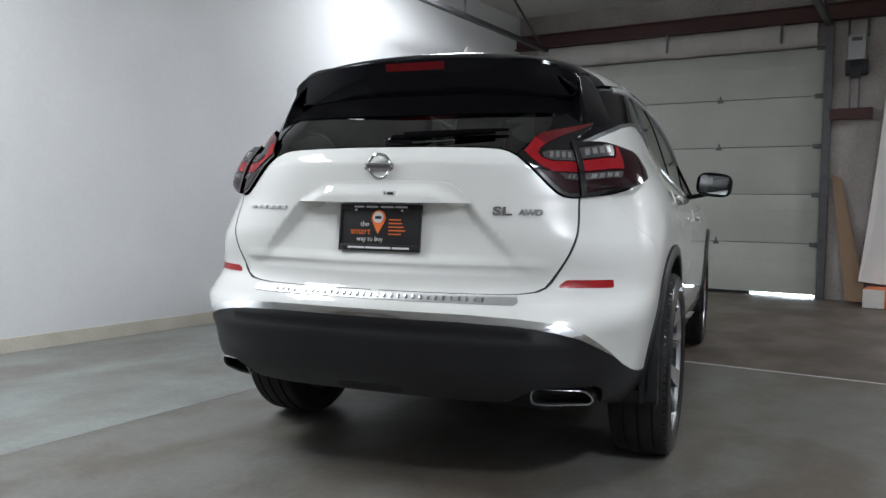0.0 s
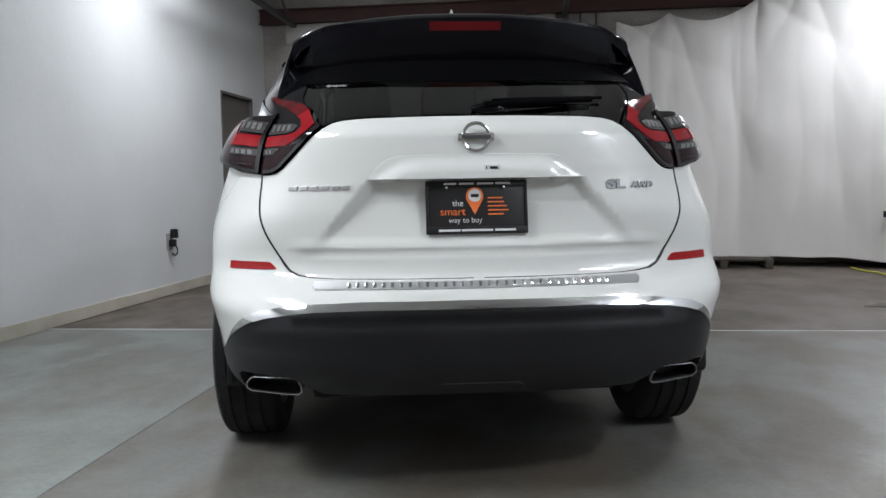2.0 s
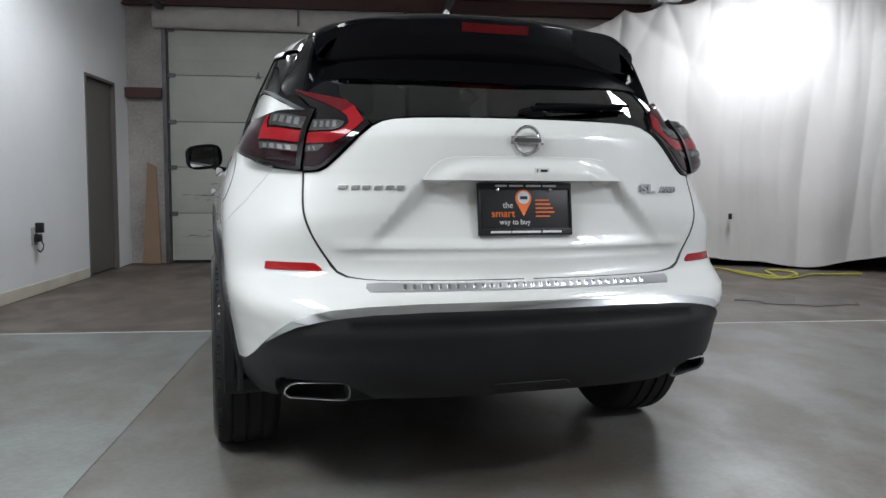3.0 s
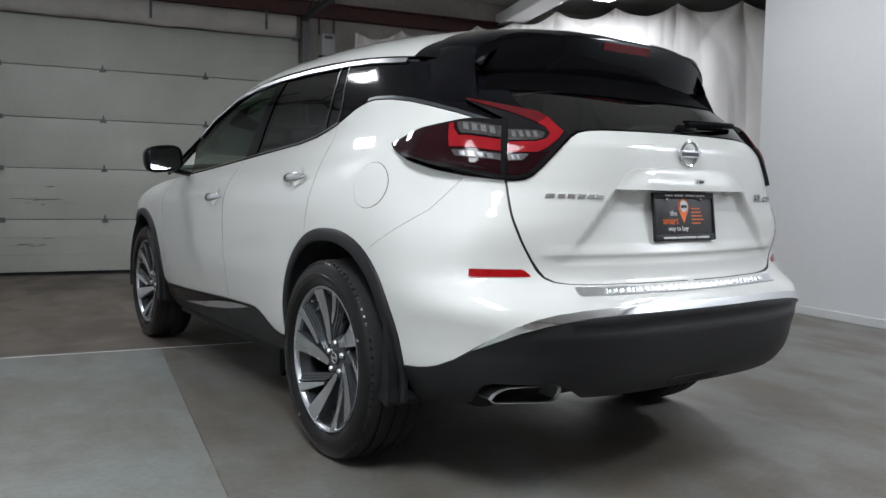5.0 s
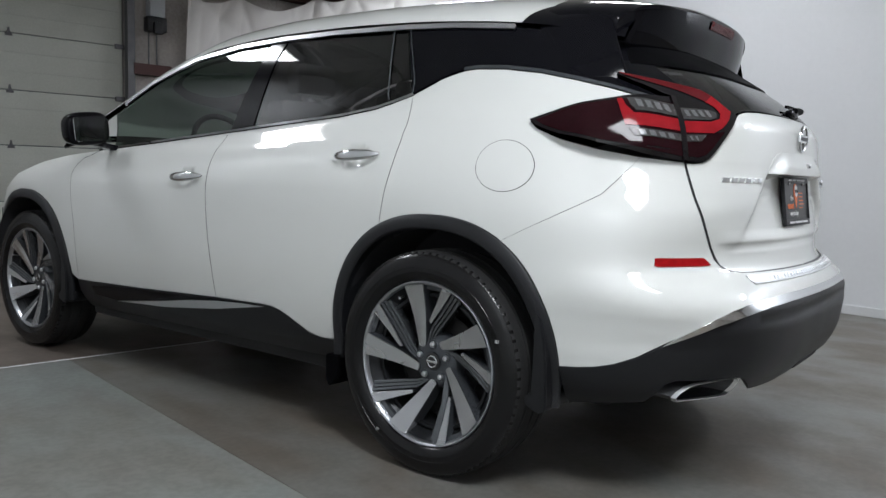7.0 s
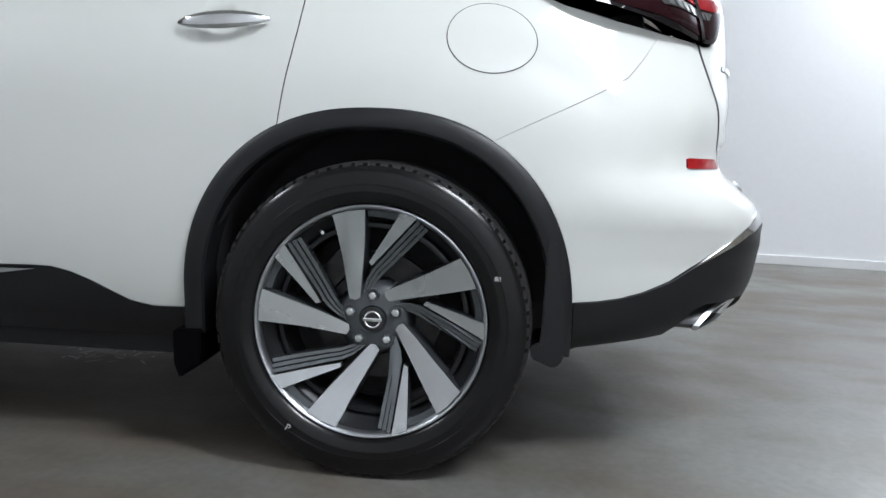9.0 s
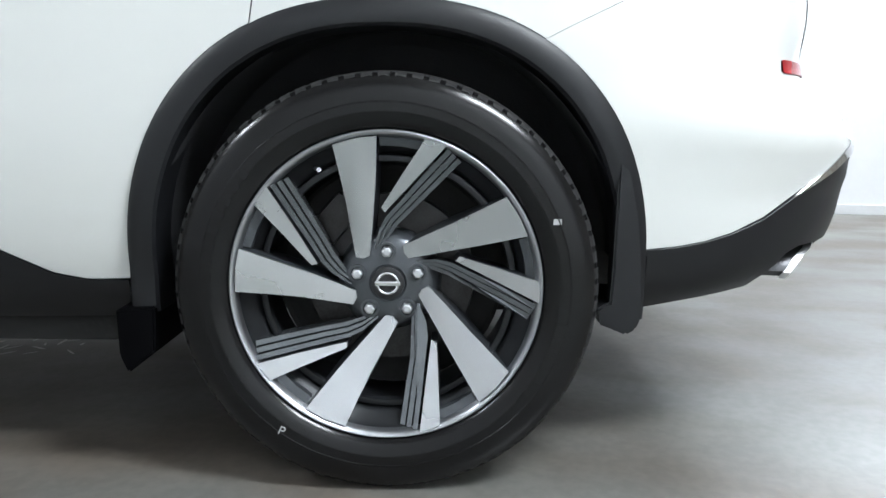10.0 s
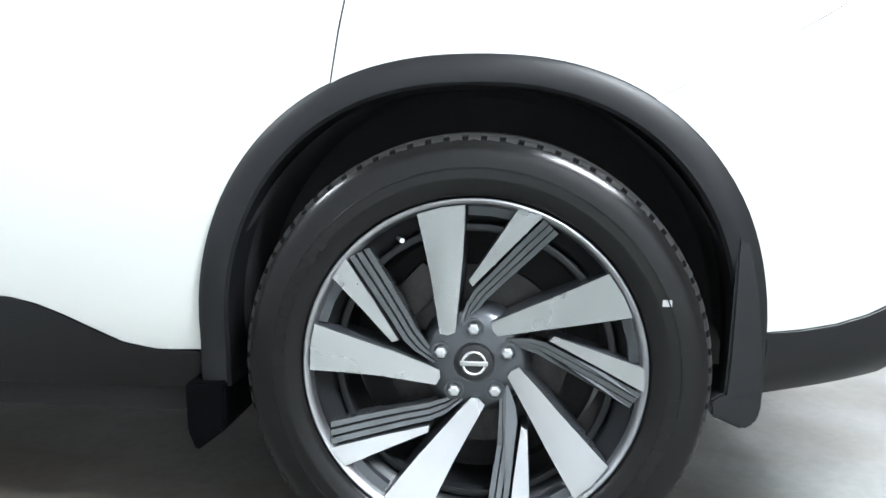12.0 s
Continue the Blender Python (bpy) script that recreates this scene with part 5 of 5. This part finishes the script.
# ---------------------------------------------------------------- underside and cabin
bm = box(-.66, .66, -.66, -.46, .335, .70, .03)
box(-.56, .56, -.48, 3.45, .24, .92, .03, bm=bm)
box(-.80, .80, .52, 2.30, .235, .40, .02, bm=bm)
part("underbody", bm, DARK, car)
bm = box(-.66, .66, -.55, 2.35, .90, .98, .01)
box(-.62, .62, -.62, -.10, .95, 1.14, .03, bm=bm)
part("cabin_floor", bm, CABIN, car)
for x, y, top in ((-.37, 1.15, 1.31), (.37, 1.15, 1.31), (-.38, .20, 1.28), (.38, .20, 1.28), (0, .20, 1.26)):
    bm = box(-.22, .22, -.06, .06, .94, top, .045)
    box(-.12, .12, -.05, .04, top + .02, top + .17, .035, bm=bm)
    box(-.06, -.05, -.01, .01, top - .02, top + .05, bm=bm)
    box(.05, .06, -.01, .01, top - .02, top + .05, bm=bm)
    bmesh.ops.translate(bm, vec=(x, y, 0), verts=bm.verts)
    part("seat", bm, CABIN, car, "dark seat back with head restraint")
part("dashboard", box(-.70, .70, 1.95, 2.45, .95, 1.10, .05), CABIN, car)
sw = [Matrix.Translation((-.37, 1.78, 1.10)) @ pose(0, 0, 0, 65) @ Vector((.18 * math.cos(2 * math.pi * k / 32), .18 * math.sin(2 * math.pi * k / 32), 0)) for k in range(32)]
part("steering_wheel", tube(sw, .014, 8, True), CABIN, car)
bm = bmesh.new()
rows = []
for k in range(19):
    y = 2.20 + 1.32 * k / 18
    ze = float(spl(y, (2.2, 2.5, 2.7, 2.95, 3.13, 3.3, 3.52), (1.07, 1.043, 1.008, .94, .87, .78, .62)))
    we = float(spl(y, (2.2, 2.7, 3.1, 3.52), (.80, .80, .76, .62)))
    rows.append([bm.verts.new((we * q, y, ze + .045 * (1 - abs(q) ** 2.4))) for q in [j / 12 - 1 for j in range(25)]])
for A, B in zip(rows, rows[1:]):
    for j in range(24):
        bm.faces.new((A[j], A[j + 1], B[j + 1], B[j]))
bmesh.ops.recalc_face_normals(bm, faces=bm.faces)
bmesh.ops.solidify(bm, geom=bm.faces[:], thickness=.01)
part("hood", bm, PAINT, car)
panel("front_bumper", [(4.25, .34), (4.24, .60), (4.20, .74), (4.40, .72), (4.60, .66), (4.68, .55), (4.66, .36)], PAINT, car)


# ---------------------------------------------------------------- things in the hall
CURTAIN_LINE = [Vector(p) for p in ((2.50, 6.24, 0), (3.17, 6.12, 0), (3.93, 5.98, 0), (4.75, 5.55, 0), (5.6, 4.95, 0), (6.4, 4.2, 0), (7.2, 3.4, 0), (8.2, 2.4, 0))]
HOOKS = ((.03, 2.96), (.62, 3.05), (1.66, 3.20), (2.15, 3.28), (2.72, 3.42), (3.5, 3.47), (4.3, 3.52), (5.1, 3.53), (6.1, 3.53), (7.1, 3.52))
HEM = ((0, .24), (.6, .17), (1.3, .08), (2.2, .12), (2.9, .09), (3.9, .03), (4.5, .15), (5.2, .26), (7.1, .3))


def ridge(x, p=.8):
    """A row of soft folds with narrow crests, from 0 to 1."""
    return 1 - abs(math.sin(x)) ** p


def curtain_point(s):
    """Place and direction of the curtain's line, s metres along it."""
    for a, b in zip(CURTAIN_LINE, CURTAIN_LINE[1:]):
        ln = (b - a).length
        if s <= ln or b is CURTAIN_LINE[-1]:
            return a.lerp(b, min(1, s / ln)), (b - a).normalized()
        s -= ln


def sheet(s0, s1, label):
    """A cloth pinned at its hooks: folds fan out from each hook and turn into long falls towards the hem."""
    bm = bmesh.new()
    cols = []
    nu, nv = int((s1 - s0) * 56), 72
    for i in range(nu + 1):
        s = s0 + (s1 - s0) * i / nu
        p, d = curtain_point(s)
        n = Vector((-d.y, d.x, 0))
        h = next((k for k in range(len(HOOKS) - 1) if HOOKS[k + 1][0] >= s), len(HOOKS) - 2)
        (a0, z0), (a1, z1) = HOOKS[h], HOOKS[h + 1]
        g = min(1, max(0, (s - a0) / (a1 - a0)))
        top = z0 + (z1 - z0) * g - .17 * (a1 - a0) * math.sin(math.pi * g) ** .8
        bottom = float(spl(s, [k[0] for k in HEM], [k[1] for k in HEM])) + .02 * noise.noise((s * 2.5, 7, 0))
        col = []
        for j in range(nv + 1):
            v = j / nv
            z = bottom + (top - bottom) * v
            off = 0.0
            for k, (sh, zh) in enumerate(HOOKS):
                ds, dz = s - sh, zh + .06 - z
                r = math.hypot(ds, dz)
                if r < 2.6:
                    th = math.atan2(ds, max(dz, .02))
                    off += .050 * ridge(th * 3.3 + k * 1.7 + .9 * noise.noise((s * .8, z * .7, k)), .75) * math.exp(-(r / 1.15) ** 1.5) * min(1, r / .22)
            q = s + .25 * math.sin(s * 1.7) + .12 * noise.noise((s * .9, z * .5, 5)) + .10 * z * noise.noise((s * .6, 3, 2))
            off += .060 * ridge(q * 4.1 + .8 * noise.noise((z * .5, s * .6, 1)), .9) * (.35 + .65 * (1 - v)) * (.55 + .9 * noise.noise((s * .9, z * .3, 2)))
            off += .018 * ridge(q * 9.7 + 1.4 * noise.noise((z * .6, s * .7, 9))) * (.5 + noise.noise((s * 1.4, z * .4, 4)))
            off += .045 * noise.noise((s * 1.2, z * .8, 3)) + .010 * noise.noise((s * 5, z * 2.2, 6))
            flare = d * (-.22 * (1 - v) ** 1.5 * max(0, 1 - s / 1.3))
            col.append(bm.verts.new(p + flare + n * off + Vector((0, 0, z))))
        cols.append(col)
    for A, B in zip(cols, cols[1:]):
        for j in range(nv):
            bm.faces.new((A[j], B[j], B[j + 1], A[j + 1]))
    ob = mesh_ob("curtain", bm, CLOTH, None, label, True)
    return tagged(ob, label, "curtain", "curtains")


sheet(0, 1.70, "white muslin curtain in drooping folds beside the garage door")
sheet(1.67, 7.06, "long white muslin curtain hung in loose falls")
p, d = curtain_point(2.9)
clip = mesh_ob("clip", box(-.02, .02, -.012, .012, -.035, .035, .006, Matrix.Translation((p.x + .05, p.y - .10, .62))), BLACKPRINT, None, "small black clip on the white curtain", False)
tagged(clip, "small black clip on the white curtain", "clip")
# wall box beside the garage door
op = tagged(new("door_opener"), "grey wall box with a black motor beside the door", "door opener")
op.matrix_basis = HALL @ pose(1.05, WALL_D, 0)
part("cover", box(-.085, .085, -.14, -.002, 2.66, 2.93, .012), mat("grey_box_enamel", (.30, .31, .32), .45, 0, .08, 8, 90), op)
part("label_plate", box(-.05, .05, -.143, -.141, 2.86, 2.90, .001), DARKSTEEL, op)
bm = box(-.11, .11, -.13, -.002, 2.50, 2.66, .014)
box(-.05, .05, -.17, -.12, 2.47, 2.60, .012, bm=bm)
part("motor", bm, PLASTIC, op)
for a in (-.09, .10):
    part("conduit", tube([(a, -.03, 2.92), (a, -.03, 3.5)], .013), DARKSTEEL, op)
for a in (-.06, .03):
    part("conduit", tube([(a, -.025, 2.50), (a, -.025, 2.06)], .009), DARKSTEEL, op)
for a0, a1, h, bb, lab in ((.84, 1.16, 1.42, .10, "brown cardboard sheet leaning on the wall"), (-2.86, -2.80, 1.25, .09, "narrow brown board leaning by the door")):
    bm = prism([(a0, h), (a0 + .10, h - .05), (a1 + .10, .012), (a1 - .12, .012)], .012)
    ob = mesh_ob("cardboard_sheet" if a0 > 0 else "board", bm, BOARD, None, lab, False)
    ob.matrix_basis = HALL @ pose(0, WALL_D - .16, 0, -5)
    tagged(ob, lab, "board")
carton = tagged(new("carton"), "orange and white carton on the floor by the curtain", "carton")
carton.matrix_basis = HALL @ pose(1.55, 6.35, 0, 0, 0, -4)
part("carton_body", box(-.30, .30, -.18, .18, .0, .20, .004), ORANGECARD, carton)
part("carton_panel", box(-.302, -.10, -.186, -.181, .004, .196), WHITECARD, carton, "white printed side")
part("carton_mark", box(-.02, .16, -.186, -.181, .08, .14, .001), BOARD, carton)
pal = tagged(new("pallet"), "dark wooden pallet behind the curtain", "pallet")
pal.matrix_basis = HALL @ pose(2.6, 6.45, 0, 0, 0, -6)
for k in range(5):
    part("deck_board", box(-.55, .55, -.24 + .1 * k, -.17 + .1 * k, .09, .108, .002), DARKWOOD, pal)
for x in (-.5, 0, .5):
    part("runner", box(x - .04, x + .04, -.25, .25, 0, .09, .003), DARKWOOD, pal)
hose_pts = [(float(x), float(y), .012 + .004 * math.sin(9 * x + 7 * y)) for x, y in curve([(4.95, 5.32), (4.88, 4.95), (4.90, 4.70), (4.82, 4.40), (4.86, 4.15), (4.76, 3.95), (4.84, 3.78), (5.05, 3.84), (5.30, 4.02), (5.52, 4.32), (5.50, 4.56), (5.32, 4.60), (5.20, 4.42), (5.06, 4.10), (4.98, 3.90), (5.12, 3.86), (5.40, 4.02), (5.70, 4.10), (6.1, 3.95)], 3)]
hose = mesh_ob("garden_hose", tube(hose_pts, .011, 8), HOSEPLASTIC, None, "yellow green hose lying on the floor", True)
tagged(hose, "yellow green hose lying on the floor", "hose")
coil = mesh_ob("garden_hose", tube([(float(x), float(y), .013) for x, y in curve([(4.92, 4.62), (4.90, 4.34), (4.97, 4.06), (4.93, 3.88), (5.10, 3.94), (5.34, 4.12)], 3)], .011, 8), HOSEPLASTIC, None, "loose end of the yellow green hose", True)
tagged(coil, "loose end of the yellow green hose on the floor", "hose")
bm = bmesh.new()
ring = [bm.verts.new((4.02 + (.48 + .18 * noise.noise((math.cos(a) * 2, math.sin(a) * 2, 1))) * math.cos(a), 2.52 + (.30 + .10 * noise.noise((math.cos(a) * 3, math.sin(a) * 3, 4))) * math.sin(a) - .12 * math.cos(a), .001)) for a in [2 * math.pi * k / 60 for k in range(60)]]
bm.faces.new(ring)
st = mesh_ob("wet_stain", bm, WETFLOOR, None, "wet dark stain on the brown floor", False)
tagged(st, "wet dark stain on the brown floor", "stain", kind="structure")
# socket with a plug and cable on the left wall
so = tagged(new("wall_socket"), "grey wall socket with a black plug and cable", "wall socket")
so.matrix_basis = LW @ pose(0, 4.66, 0)
part("back_plate", box(.0, .012, -.06, .05, .44, .60, .004), mat("grey_socket", (.32, .32, .31), .5), so)
part("plug", box(.012, .07, .0, .06, .55, .64, .008), PLASTIC, so)
part("adapter", box(.012, .06, -.03, .04, .47, .54, .008), PLASTIC, so)
part("cable", tube([(.04, .02, .50), (.06, .05, .44), (.05, .06, .40), (.03, .045, .375), (.02, .02, .40)], .007, 8), PLASTIC, so)

# pale duct under the ceiling by the curtain
d0, d1 = Vector((4.95, 6.75, 3.34)), Vector((4.05, 4.0, 3.34))
ang = math.degrees(math.atan2(d1.y - d0.y, d1.x - d0.x))
dk = mesh_ob("ceiling_duct", box(0, (d1 - d0).length, -.15, .15, -.07, .09, .02), PANELPAINT, None, "pale sheet metal duct under the ceiling", False)
dk.matrix_basis = Matrix.Translation(d0) @ pose(0, 0, 0, 0, 0, ang)
tagged(dk, "pale sheet metal duct under the ceiling", "duct", kind="structure")
# old scuffs of white paint on the floor under the car
rnd = random.Random(5)
bm = bmesh.new()
for k in range(26):
    x, y = rnd.uniform(-.12, .06), rnd.uniform(.98, 1.34)
    ln, wd = rnd.uniform(.008, .035), rnd.uniform(.003, .008)
    m = Matrix.Translation((x, y, .0012)) @ pose(0, 0, 0, 0, 0, rnd.uniform(0, 180))
    bm.faces.new([bm.verts.new(m @ Vector(p)) for p in ((-ln, -wd, 0), (ln * .6, -wd * .5, 0), (ln, wd, 0), (-ln * .5, wd * .7, 0))])
sc = mesh_ob("paint_scuffs", bm, WHITECARD, None, "scattered white paint scuffs on the floor", False)
tagged(sc, "scattered white paint scuffs on the concrete floor", "paint scuffs", kind="structure")
